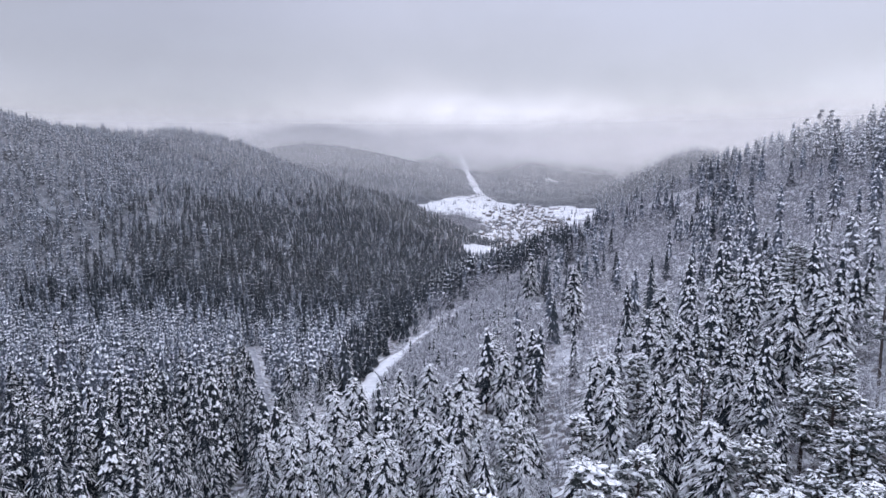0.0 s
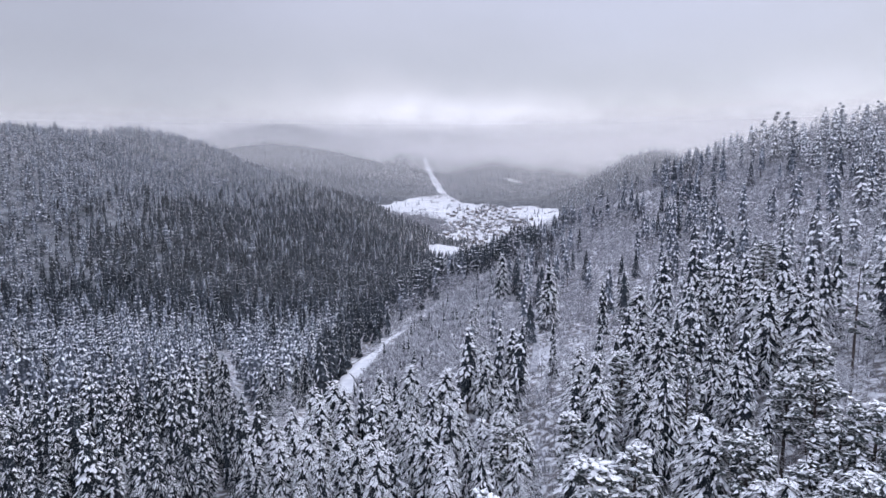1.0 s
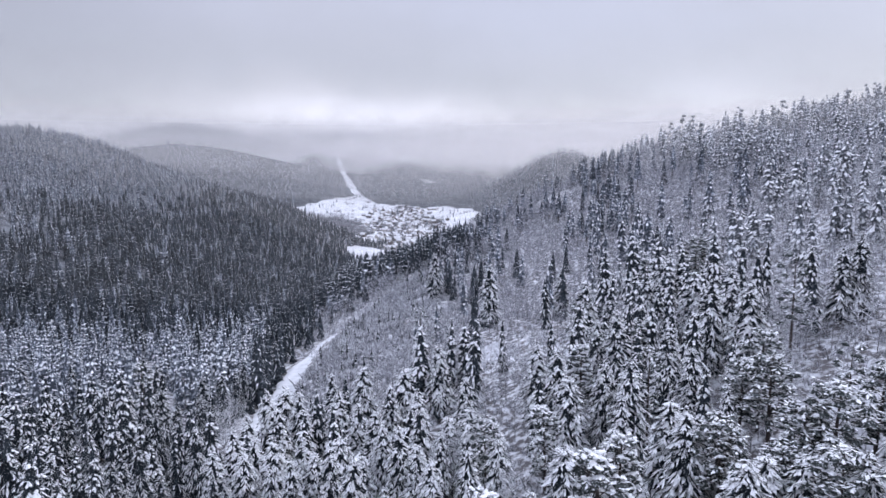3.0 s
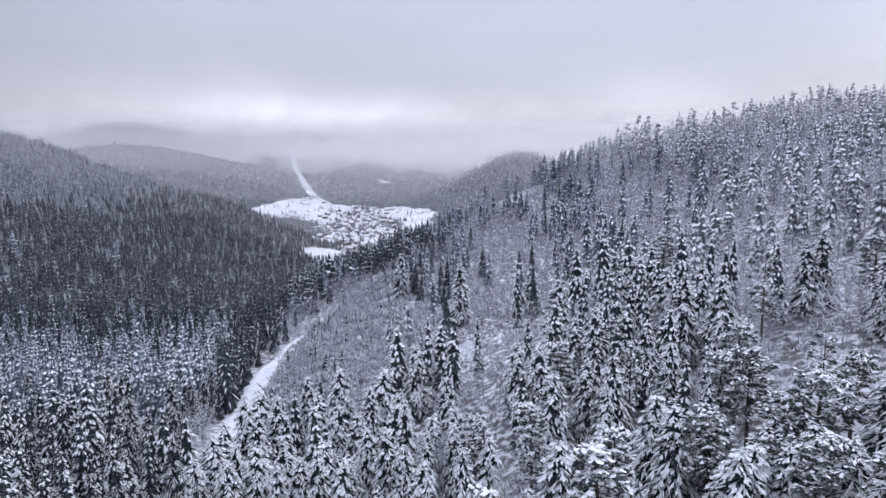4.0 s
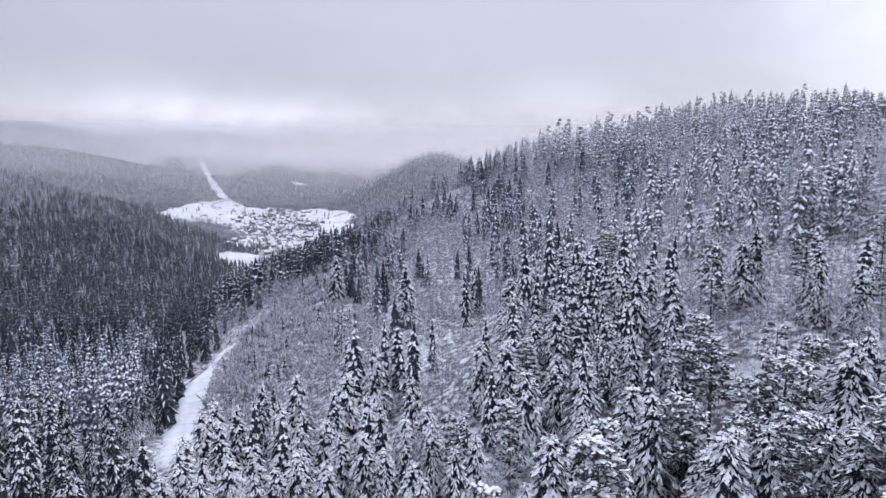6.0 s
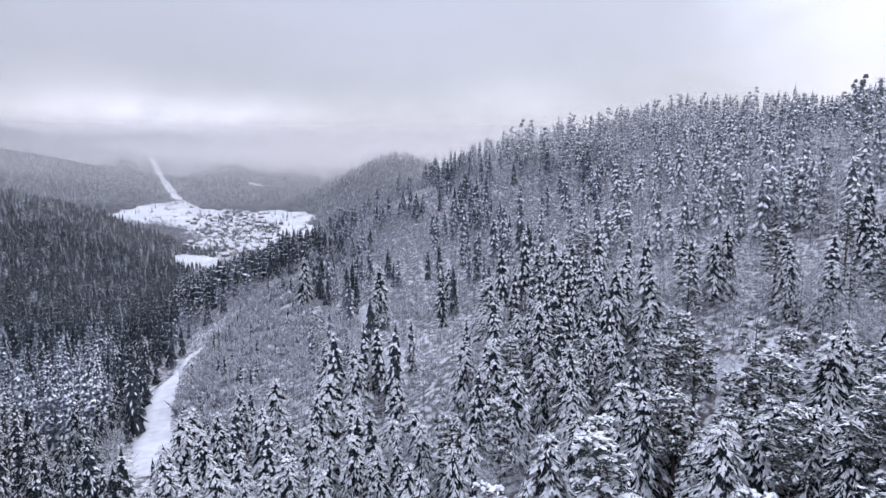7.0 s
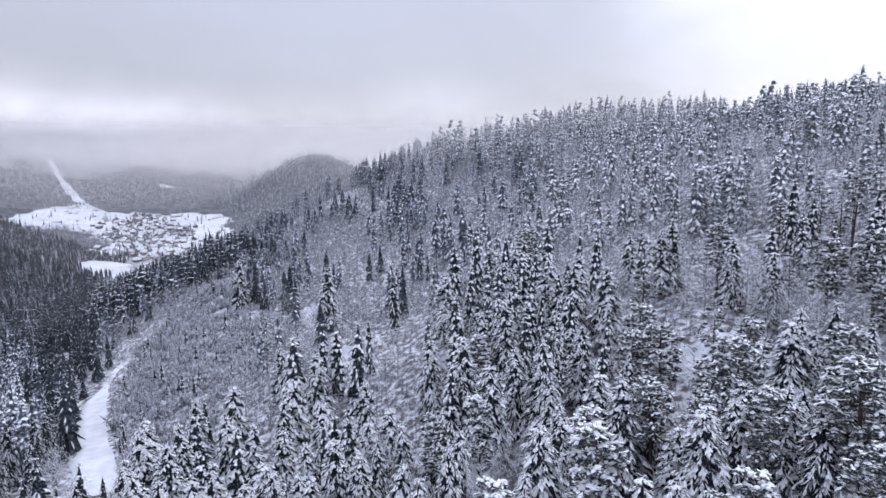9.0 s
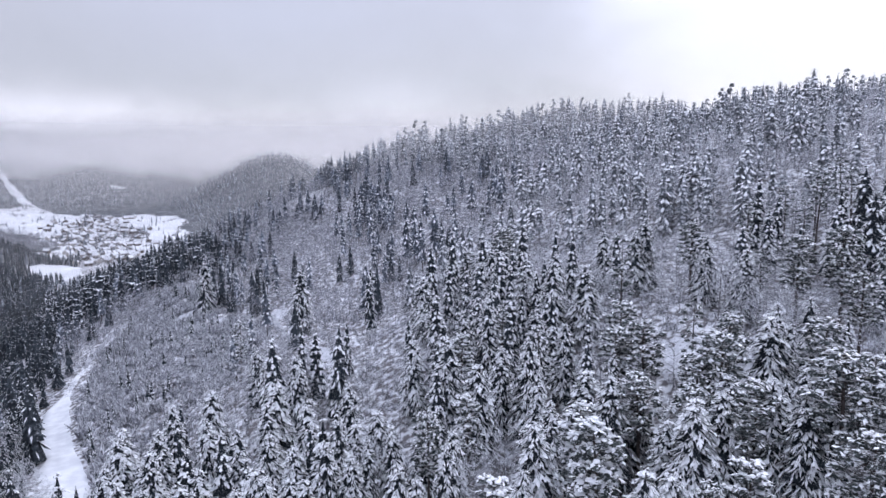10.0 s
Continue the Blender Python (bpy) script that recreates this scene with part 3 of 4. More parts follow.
def bare_tree(seed, level, spread=1.0, rime=0.5):
    """A leafless beech with rimed twigs, 18 m tall."""
    r = np.random.default_rng(seed)
    sh = Shape()
    H = 18.0
    tube(sh, [(0, 0, -1), (0.1, 0, H * 0.3), (0, 0.1, H * 0.6), (0, 0, H * 0.85)], [0.15, 0.11, 0.06, 0.015], (6, 3, 3, 3)[level], 2)
    limbs = (30, 15, 8, 5)[level]
    twigs = (15, 8, 6, 4)[level]
    tw = (0.04, 0.07, 0.13, 0.24)[level]
    for i in range(limbs):
        f = 0.2 + 0.75 * i / limbs
        az = i * 2.4 + r.uniform(-0.5, 0.5)
        L = spread * (4.6 * math.sin(math.pi * min(0.95, 0.2 + f * 0.75)) + 1.4) * r.uniform(0.7, 1.15)
        a = np.array([0, 0, f * H * 0.95])
        d = np.array([math.cos(az), math.sin(az), 0.2 + 0.75 * f])
        d /= np.linalg.norm(d)
        b = a + d * L
        blade(sh, a, b, tw * 1.6, r, 0)
        if r.random() < 2 * rime:
            blade(sh, a + (0, 0, 0.08), b + (0, 0, 0.08), tw * 1.6, r, 1)
        for k in range(twigs):
            q = r.uniform(0.2, 1.0)
            p = a + d * L * q
            t = d * 0.7 + r.normal(size=3) * (0.6, 0.6, 0.4) + np.array([0, 0, 0.1])
            t /= np.linalg.norm(t)
            e = p + t * L * r.uniform(0.3, 0.55)
            blade(sh, p, e, tw, r, 1 if r.random() < rime else 0)
            if level == 0:
                for _ in range(2):
                    h = p + (e - p) * r.uniform(0.3, 0.9)
                    g = t + r.normal(size=3) * 0.7
                    blade(sh, h, h + g / np.linalg.norm(g) * L * 0.22, tw * 0.8, r, 0 if r.random() < 0.45 else 1)
    return sh.done()


def far_bare_tree(seed, twigs, long, half, rime=0.5):
    """A leafless crown far off: a cloud of fine upswept twigs round the limbs, 18 m tall."""
    r = np.random.default_rng(seed)
    sh = Shape()
    H = 18.0
    tube(sh, [(0, 0, -1), (0, 0, H * 0.7)], [0.15, 0.05], 3, 2)
    d = r.normal(size=(twigs, 3))
    d /= np.linalg.norm(d, axis=1)[:, None]
    p = d * (r.random(twigs) ** 0.45)[:, None] * (3.9, 3.9, 6.4) + (0, 0, H * 0.58)
    way = d * (1, 1, 0.6) + (0, 0, 0.35) + r.normal(size=(twigs, 3)) * 0.6
    way /= np.linalg.norm(way, axis=1)[:, None]
    s = np.cross(way, r.normal(size=(twigs, 3)))
    s *= half / (np.linalg.norm(s, axis=1)[:, None] + 1e-6)
    e = p + way * (long * r.uniform(0.6, 1.3, twigs))[:, None]
    white = r.random(twigs) < rime
    for mat, w in ((0, ~white), (1, white)):
        sh.add(np.stack([p[w] - s[w], p[w] + s[w], e[w]], 1).reshape(-1, 3), np.arange(3 * w.sum()).reshape(-1, 3), mat)
    return sh.done()


def bush(seed):
    """A young broadleaf thicket bush, 3 m tall, with snow on its twigs."""
    r = np.random.default_rng(seed)
    sh = Shape()
    for i in range(26):
        az = r.uniform(0, 6.28)
        a = np.array([r.uniform(-0.5, 0.5), r.uniform(-0.5, 0.5), 0])
        e = a + np.array([math.cos(az) * r.uniform(0.2, 1.9), math.sin(az) * r.uniform(0.2, 1.9), r.uniform(1.0, 3.2)])
        blade(sh, a, e, 0.13, r, 0)
        h = a + (e - a) * r.uniform(0.4, 0.8)
        if i % 2:
            blade(sh, h + (0, 0, 0.12), e + (0, 0, 0.15), 0.2, r, 1)
        else:
            blade(sh, h, h + r.normal(size=3) * 0.8, 0.12, r, 1 if r.random() < 0.3 else 0)
    return sh.done()


def brush(seed):
    """Low brush of the forest floor, 3 m tall."""
    r = np.random.default_rng(seed)
    sh = Shape()
    for i in range(22):
        az = r.uniform(0, 6.28)
        a = np.array([r.uniform(-1.5, 1.5), r.uniform(-1.5, 1.5), 0])
        e = a + np.array([math.cos(az) * r.uniform(0.3, 1.8), math.sin(az) * r.uniform(0.3, 1.8), r.uniform(0.8, 3.0)])
        blade(sh, a, e, r.uniform(0.08, 0.18), r, 0 if r.random() < 0.62 else 1)
    return sh.done()


def scatter(name, shapes, x, y, scale, mats, label, category, tall=None):
    """Many plants joined into one mesh, each a turned and scaled copy of one of the shapes."""
    if len(x) == 0:
        return None
    V, F, M, n = [], [], [], 0
    z = height(x, y)
    pick = rng.integers(0, len(shapes), len(x))
    turn = rng.uniform(0, 6.283, len(x))
    lean = rng.normal(0, 0.02, (len(x), 2))
    wide = scale * rng.uniform(0.85, 1.18, len(x))
    for k, (v, f, m) in enumerate(shapes):
        i = np.nonzero(pick == k)[0]
        if len(i) == 0:
            continue
        c, s = np.cos(turn[i])[:, None], np.sin(turn[i])[:, None]
        zz = v[None, :, 2] * scale[i][:, None]
        X = (v[None, :, 0] * c - v[None, :, 1] * s) * wide[i][:, None] + x[i][:, None] + lean[i, :1] * zz
        Y = (v[None, :, 0] * s + v[None, :, 1] * c) * wide[i][:, None] + y[i][:, None] + lean[i, 1:] * zz
        V.append(np.stack([X, Y, zz + z[i][:, None]], -1).reshape(-1, 3))
        F.append((f[None] + (np.arange(len(i)) * len(v))[:, None, None] + n).reshape(-1, 3))
        M.append(np.tile(m, len(i)))
        n += len(i) * len(v)
    return tagged(mesh_object(name, np.concatenate(V), np.concatenate(F), mats, np.concatenate(M)), label, category, kind="stuff")


# ---- where things grow ----
def jitter(x0, x1, y0, y1, step, loose=0.45):
    a, b = np.meshgrid(np.arange(x0, x1, step), np.arange(y0, y1, step))
    a, b = a.ravel(), b.ravel()
    return a + rng.uniform(-loose, loose, a.size) * step, b + rng.uniform(-loose, loose, b.size) * step


def in_sight(x, y, margin=3.0):
    """The part of the plan that the valley views take in."""
    a = np.degrees(np.arctan2(x + 20, y + 8))
    b = np.degrees(np.arctan2(x, y))
    return (b > -36 - margin) & (a < 75 + margin) & (y > -40)


def patches(x, y, size, seed):
    """Slow noise from -1 to 1."""
    q = np.random.default_rng(seed)
    v = 0
    for k in range(7):
        a, p = q.uniform(0, 6.28), q.uniform(0, 6.28)
        f = 6.283 / (size * q.uniform(0.6, 1.6))
        v = v + np.sin((x * math.cos(a) + y * math.sin(a)) * f + p)
    return v / 3.2


def open_ground(x, y):
    """Roads, trails and clearings where no tree stands."""
    o = near_line(x, y, road_pts[road_pts[:, 1] < 330], 7.0) | near_line(x, y, road_pts, 3.5) | near_line(x, y, track_pts, 5.0) | near_line(x, y, trail_pts, 2.6)
    o = o | near_line(x, y, cut_pts, 3.0)
    return o | in_clearing(x, y) | in_blob(x, y, -178, 291, 6, 36, 33) | on_meadow(x, y)


def scrub(x, y):
    """The slope of young growth between the road and the old trees."""
    lo = np.interp(y, [190, 216, 255, 312, 346, 395, 424, 450], [-36, -30, -27, -22, -12, 10, 30, 56])
    hi = np.interp(y, [190, 225, 250, 290, 320, 345, 400, 430, 450], [-36, 0, 30, 56, 58, 52, 60, 66, 56])
    return (x > lo) & (x < hi)


SPR0 = [spruce(10 + i, 0, (1.2, 0.62, 1.3, 0.56, 1.1, 0.6, 0.52, 1.25)[i], 0.06 + 0.05 * (i % 3), (0.85, 0.95, 1.08)[i % 3], (0.58, 0.66, 0.52, 0.62)[i % 4]) for i in range(8)]
SPR1 = [spruce(30 + i, 1, (1.1, 0.9, 1.15)[i % 3], 0.08 + 0.06 * (i % 3), (0.8, 0.95, 1.1)[i % 3], (0.66, 0.56)[i % 2]) for i in range(6)]
SPR1_DARK = [spruce(40 + i, 1, (1.05, 0.6, 0.9, 0.55, 1.0, 0.7)[i], 0.08 + 0.06 * (i % 3), (0.8, 0.95, 1.1)[i % 3]) for i in range(6)]
SPR2 = [spruce(50 + i, 2, (1.0, 0.85, 1.1)[i % 3], 0.1, (0.8, 0.95, 1.1)[i % 3], (0.66, 0.55)[i % 2]) for i in range(6)]
SPR2_DARK = [spruce(60 + i, 2, (1.2, 0.6, 0.95, 0.5, 1.1, 0.8)[i], 0.1, (0.8, 0.95, 1.05)[i % 3]) for i in range(6)]
SPR3 = [spruce(70 + i, 3, (1.25, 0.5, 1.0, 0.4, 1.15, 0.8)[i], 0.08, (0.95, 1.1, 1.25)[i % 3], 0.58) for i in range(6)]
SPR2_BARE = [spruce(66 + i, 2, (0.35, 0.45, 0.25)[i % 3], 0.1, (0.95, 1.1, 1.25)[i % 3]) for i in range(4)]
SPR3_BARE = [spruce(76 + i, 3, (0.3, 0.4, 0.25)[i % 3], 0.08, (1.0, 1.15, 1.3)[i % 3]) for i in range(4)]
SPR4 = [cone_spruce(80 + i, 3, 3, 0.5, 1.25, 0.02) for i in range(4)]
PIN0 = [pine(90 + i, 0, 1.15) for i in range(5)] + [pine(97, 0, 1.2, True), pine(98, 0, 1.2, True)]
PIN1 = [pine(110 + i, 1, 1.1) for i in range(5)]
PIN2 = [spruce(130 + i, 2, 1.1, (0.22, 0.3, 0.14, 0.36)[i % 4], (0.8, 0.95, 0.72, 0.85)[i % 4], (0.4, 0.32, 0.48)[i % 3], 0.935) for i in range(6)] + [pine(136, 2, 1.0), pine(137, 2, 1.0)]
PIN3 = [spruce(140 + i, 3, 1.05, (0.22, 0.3, 0.14)[i % 3], (0.8, 0.95, 0.72)[i % 3], 0.42, 0.96) for i in range(5)]
PIN2_DULL = [spruce(145 + i, 2, 0.75, (0.22, 0.3, 0.14)[i % 3], (0.8, 0.95, 0.72)[i % 3], 0.42, 0.94) for i in range(5)]
PIN3_DULL = [spruce(152 + i, 3, 0.7, (0.22, 0.3, 0.14)[i % 3], (0.8, 0.95, 0.72)[i % 3], 0.42, 0.96) for i in range(5)]
BAR0 = [bare_tree(150 + i, 0, 1.0, 0.75) for i in range(3)]
BAR1 = [bare_tree(160 + i, 1, 1.0, 0.7) for i in range(4)]
BAR2 = [far_bare_tree(170 + i, 72, 2.2, 0.1, 0.72) for i in range(4)]
BAR2_DULL = [far_bare_tree(175 + i, 72, 2.2, 0.1, 0.16) for i in range(4)]
BAR3 = [far_bare_tree(180 + i, 52, 2.6, 0.22, 0.5) for i in range(3)]
BAR3_DULL = [far_bare_tree(185 + i, 52, 2.6, 0.22, 0.3) for i in range(3)]
BUSH = [bush(190 + i) for i in range(6)]
BRUSH = [brush(200 + i) for i in range(6)]
SPRUCE_MATS, PINE_MATS, BARE_MATS = [NEEDLES, SNOW, BARK], [PINE_NEEDLES, SNOW, BARK], [TWIGS, FROST, GREY_BARK]
FAR_MATS = [HAZY_DUSTED, DUSTED_SNOW, BARK]

# single trees that stand out: plan place and height
STAND = [(-35, 160, 22), (16, 206, 20), (5, 167, 24), (18, 181, 23), (19, 155, 21), (-14, 190, 22), (-4, 187, 22), (-12, 166, 23), (-23, 168, 24), (-27, 184, 24), (-30, 168, 25), (-35, 140, 24), (1, 162, 22), (7, 152, 23), (11, 138, 20), (-5, 149, 22), (-14, 133, 23), (-21, 144, 21), (-27, 134, 24), (-1, 128, 24), (18, 122, 20), (27, 124, 20), (34, 123, 22), (21, 93, 24), (-8, 159, 21), (2, 123, 21), (-4, 138, 22), (16, 136, 20), (-33, 131, 21), (-19, 130, 22), (-10, 127, 22)]
SLOPE = [(50, 365, 29), (52, 251, 27), (28, 148, 25), (45, 118, 24), (43, 125, 22), (85, 175, 23), (85, 160, 23), (92, 153, 24), (85, 136, 24), (119, 156, 21), (61, 122, 21), (43, 94, 25), (44, 101, 23), (40, 75, 24), (56, 77, 21), (52, 67, 23), (71, 77, 24), (78, 172, 22), (37, 138, 25), (54, 142, 25), (53, 151, 21), (81, 245, 21), (64, 185, 23), (80, 144, 25), (61, 132, 22), (38, 153, 22), (120, 141, 23), (33, 101, 21)]
FRONT = [(85, 83, 18), (45, 78, 22), (49, 74, 21), (60, 69, 19), (54, 59, 20), (29, 71, 20), (116, 141, 21), (112, 115, 21), (50, 93, 18), (43, 82, 18), (51, 61, 22), (108, 102, 20), (88, 85, 17)]
PINES = [(27, 118, 21), (29, 91, 25), (65, 102, 24), (64, 109, 22), (72, 114, 23), (57, 85, 24), (47, 90, 24), (52, 81, 21), (45, 142, 21), (107, 193, 25), (119, 124, 23), (74, 88, 22), (53, 57, 29), (71, 68, 25), (59, 81, 27), (49, 69, 24), (30, 60, 24), (40, 49, 25), (111, 90, 25), (67, 58, 22), (101, 72, 22), (117, 82, 26), (6, 86, 24), (21, 79, 30)]
VALLEY = [(-52, 196, 17), (-51, 208, 18), (-58, 188, 20), (-50, 224, 20), (-47, 236, 19), (-64, 199, 21), (-62, 176, 22), (-53, 178, 16), (-46, 250, 22), (-42, 268, 22), (-143, 210, 20), (-115, 176, 24), (-115, 188, 23), (-156, 268, 21), (-95, 173, 22), (-156, 241, 22), (-81, 171, 23), (-76, 147, 23), (-50, 118, 20), (-66, 139, 20), (-55, 141, 24), (-59, 171, 22), (-45, 147, 23), (-57, 224, 20), (-27, 156, 23), (-32, 142, 21), (-83, 257, 24), (-107, 159, 20), (-90, 151, 20), (-71, 161, 22), (-76, 139, 24), (-130, 268, 21), (-106, 249, 21), (-48, 129, 20), (-39, 134, 21), (-149, 213, 22), (-202, 326, 22)]
LEAFLESS = [(-46, 212, 14), (-47, 200, 14), (-44, 192, 12), (-21, 316, 10), (108, 104, 19), (96, 134, 16), (105, 150, 15), (99, 88, 16), (104, 100, 16), (80, 118, 15)]
LADEN = ((27, 118), (29, 91), (30, 60), (6, 86), (45, 142), (21, 79))
SINGLE = [(0, *q) for q in STAND + SLOPE + FRONT + VALLEY] + [(1, *q) for q in PINES] + [(2, *q) for q in LEAFLESS]
SINGLE = [q for q in SINGLE if min(np.hypot(*(trail_pts - q[1:3]).T).min(), np.hypot(*(cut_pts - q[1:3]).T).min()) > 3.4]
taken = np.array([q[1:3] for q in SINGLE], float)

# candidates over the whole valley, thinned zone by zone
def belt(x, y):
    """The shoulder of dark conifers past the scrub, above the gully."""
    d = x - axis(y)
    return (y > 458) & (y < 720) & (d > 30) & (d < 175 + 20 * np.sin(y / 19.0))


px, py = jitter(-760, 620, -20, 1330, 6.3, 0.36)
keep = in_sight(px, py)
px, py = px[keep], py[keep]
pd = px - axis(py)
reach = np.hypot(px + 20, py)
keep = ~open_ground(px, py) & ~scrub(px, py) & (reach > 62) & ~near_line(px, py, taken, 5.0)
keep &= (pd > -600) & (pd < 620) & ~((py > 640) & (pd > 330)) & ~((py > 960) & (pd > 15))
keep &= rng.random(px.size) < np.where(belt(px, py), 0.85, 1.0) * np.where(belt(px, py), 1.0, np.where(pd < 50, np.where(reach > 300, 0.93, np.where(reach > 150, 0.85, 0.6)), np.where((reach > 150) & (pd < 300), np.clip(0.34 - 0.42 * patches(px, py, 60, 4), 0.06, 0.8), np.where(pd > 200, 0.34, 0.46))))
px, py, pd, reach = px[keep], py[keep], pd[keep], reach[keep]
mix = patches(px, py, 70, 3)
u = rng.random(px.size)
right = pd > 66
# share of leafless trees and of pines by zone
bare_share = np.where(right, np.clip(0.22 + 0.45 * mix, 0.02, 0.8), 0.02)
bare_share = np.where(right & (reach < 170) & (px < 60), 0.1, bare_share)
bare_share = np.where(~right & (py > 520), np.clip(-0.05 + smooth((-pd - 80) / 220) * (0.5 + 0.3 * mix), 0.0, 0.55), bare_share)
pine_share = np.where(right, np.clip(0.2 + 0.68 * smooth((pd - 170) / 130), 0, 0.88), np.where(pd < -330, 0.4, 0.03))
far_side = right & (py - 0.45 * px > 190) & (pd < 330)
bare_share = np.where(right & (reach > 170), np.clip(bare_share + 0.08, 0.12, 0.85), bare_share)
bare_share = np.where(far_side, np.clip(0.55 + 0.4 * mix, 0.2, 0.9), bare_share)
pine_share = np.where(far_side, np.clip(pine_share + 0.25, 0, 0.9), pine_share)
bare_share = np.where(belt(px, py), 0.12, bare_share)
kind = np.where(u < bare_share, 2, np.where(rng.random(px.size) < pine_share, 1, 0))
size = np.clip(rng.normal(0.9, np.where((pd < 50) & (np.hypot(px + 20, py) > 300), 0.18, 0.14)), 0.45, 1.3)
size = np.where((kind == 1) & (pd > 250), size * 1.1, size)
size = np.where((kind == 0) & far_side, size * 0.8, size)
size = np.where(~right & (reach > 300), size * np.where(kind == 2, 0.68, 0.77), size)
size = np.where(in_blob(px, py, -40, 205, 16, 45, 5), size * 0.5, size)
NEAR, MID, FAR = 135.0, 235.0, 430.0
near = reach < NEAR

TREE = (("spruce_tree", SPR0, SPRUCE_MATS, "tall green spruce with drooping branches laden with snow"),
        ("pine_tree", PIN0, PINE_MATS, "tall pine with bare stem and snow-laden tufted crown"),
        ("bare_tree", BAR0, BARE_MATS, "leafless broadleaf tree with frosted twigs"))


def standing_tree(k, i):
    """The first of a shape: an Empty with trunk, crown and snow under it."""
    name, shapes, mats, label = TREE[k]
    v, f, m = shapes[i]
    root = tagged(new(name), label, "tree", name.replace("_", " ") + "s of the forest")
    for mat, part_name in enumerate(("crown", "snow", "trunk")):
        used = f[m == mat]
        ids, inv = np.unique(used, return_inverse=True)
        if k == 2 and mat == 1:
            part_name = "rime"
        ob = mesh_object(part_name, v[ids], inv.reshape(-1, 3), [mats[mat]], parent=root, label={"snow": "clumps of white snow on the branches"}.get(part_name, ""))
        if part_name != "trunk":
            tagged(ob, kind="stuff")
    return root


firsts = {}


def plant(k, x, y, s, i=None, wide=1.0):
    i = int(rng.integers(0, min(5, len(TREE[k][1])) if k == 1 else len(TREE[k][1]))) if i is None else i
    m = Matrix.Translation((x, y, float(height(x, y)) - 0.1)) @ pose(0, 0, 0, rng.normal(0, 1.0), rng.normal(0, 1.0), rng.uniform(0, 360))
    if (k, i) not in firsts:
        firsts[k, i] = standing_tree(k, i)
        firsts[k, i].matrix_basis = m @ Matrix.Diagonal((s * wide, s * wide, s, 1))
        return
    ob = copy_thing(firsts[k, i], m)
    ob.scale = (s * wide, s * wide, s)


for k, x, y, h in SINGLE:
    plant(k, x, y, h / (18.0 if k == 2 else 24.0), int(rng.choice([1, 3, 5, 6] if x < -40 else [0, 2, 4, 7])) if k == 0 else (5 + x % 2 if (x, y) in LADEN else None), 1.1 if x < -40 or k == 2 else 1.45)
for i in np.nonzero(near)[0]:
    plant(int(kind[i]), px[i], py[i], size[i], (int(rng.choice([1, 3, 5, 6] if pd[i] < 35 else [0, 2, 4, 7])) if kind[i] == 0 else None))

def dead_tree(x, y, h):
    """A dead conifer: a bare stem with rimed limbs hanging in curves."""
    r = np.random.default_rng(33)
    root = tagged(new("dead_tree"), "dead conifer with bare drooping limbs white with rime", "tree")
    root.matrix_basis = pose(x, y, float(height(x, y)) - 0.1, 1.5, -1.0, 20)
    sh = Shape()
    tube(sh, [(0, 0, -1), (0.1, 0, h * 0.4), (0, 0.1, h * 0.75), (0, 0, h)], [0.24, 0.18, 0.11, 0.02], 7, 2)
    mesh_object("trunk", sh.done()[0], sh.done()[1], [GREY_BARK], parent=root)
    for i in range(34):
        f = 0.42 + 0.56 * i / 34
        az, L = i * 2.4 + r.uniform(-0.3, 0.3), (0.6 + 3.6 * (1.02 - f)) * r.uniform(0.8, 1.2)
        q = np.linspace(0, 1, 5)[:, None]
        line = np.array([0, 0, f * h]) + q * L * np.array([math.cos(az), math.sin(az), 0]) + np.array([0, 0, 1]) * (0.15 * q - 0.75 * q * q) * L
        sh = Shape()
        tube(sh, line, [0.1, 0.09, 0.08, 0.06, 0.03], 4, 1)
        for k in range(4):
            a = line[1 + k % 3] + (line[2 + k % 3] - line[1 + k % 3]) * r.random()
            blade(sh, a, a + np.array([math.cos(az + r.uniform(-1, 1)) * 0.6, math.sin(az + r.uniform(-1, 1)) * 0.6, -0.4]), 0.05, r, 1)
        mesh_object("limb", sh.done()[0], sh.done()[1], [FROST], parent=root)
    return root


dead_tree(106, 107.5, 18.5)

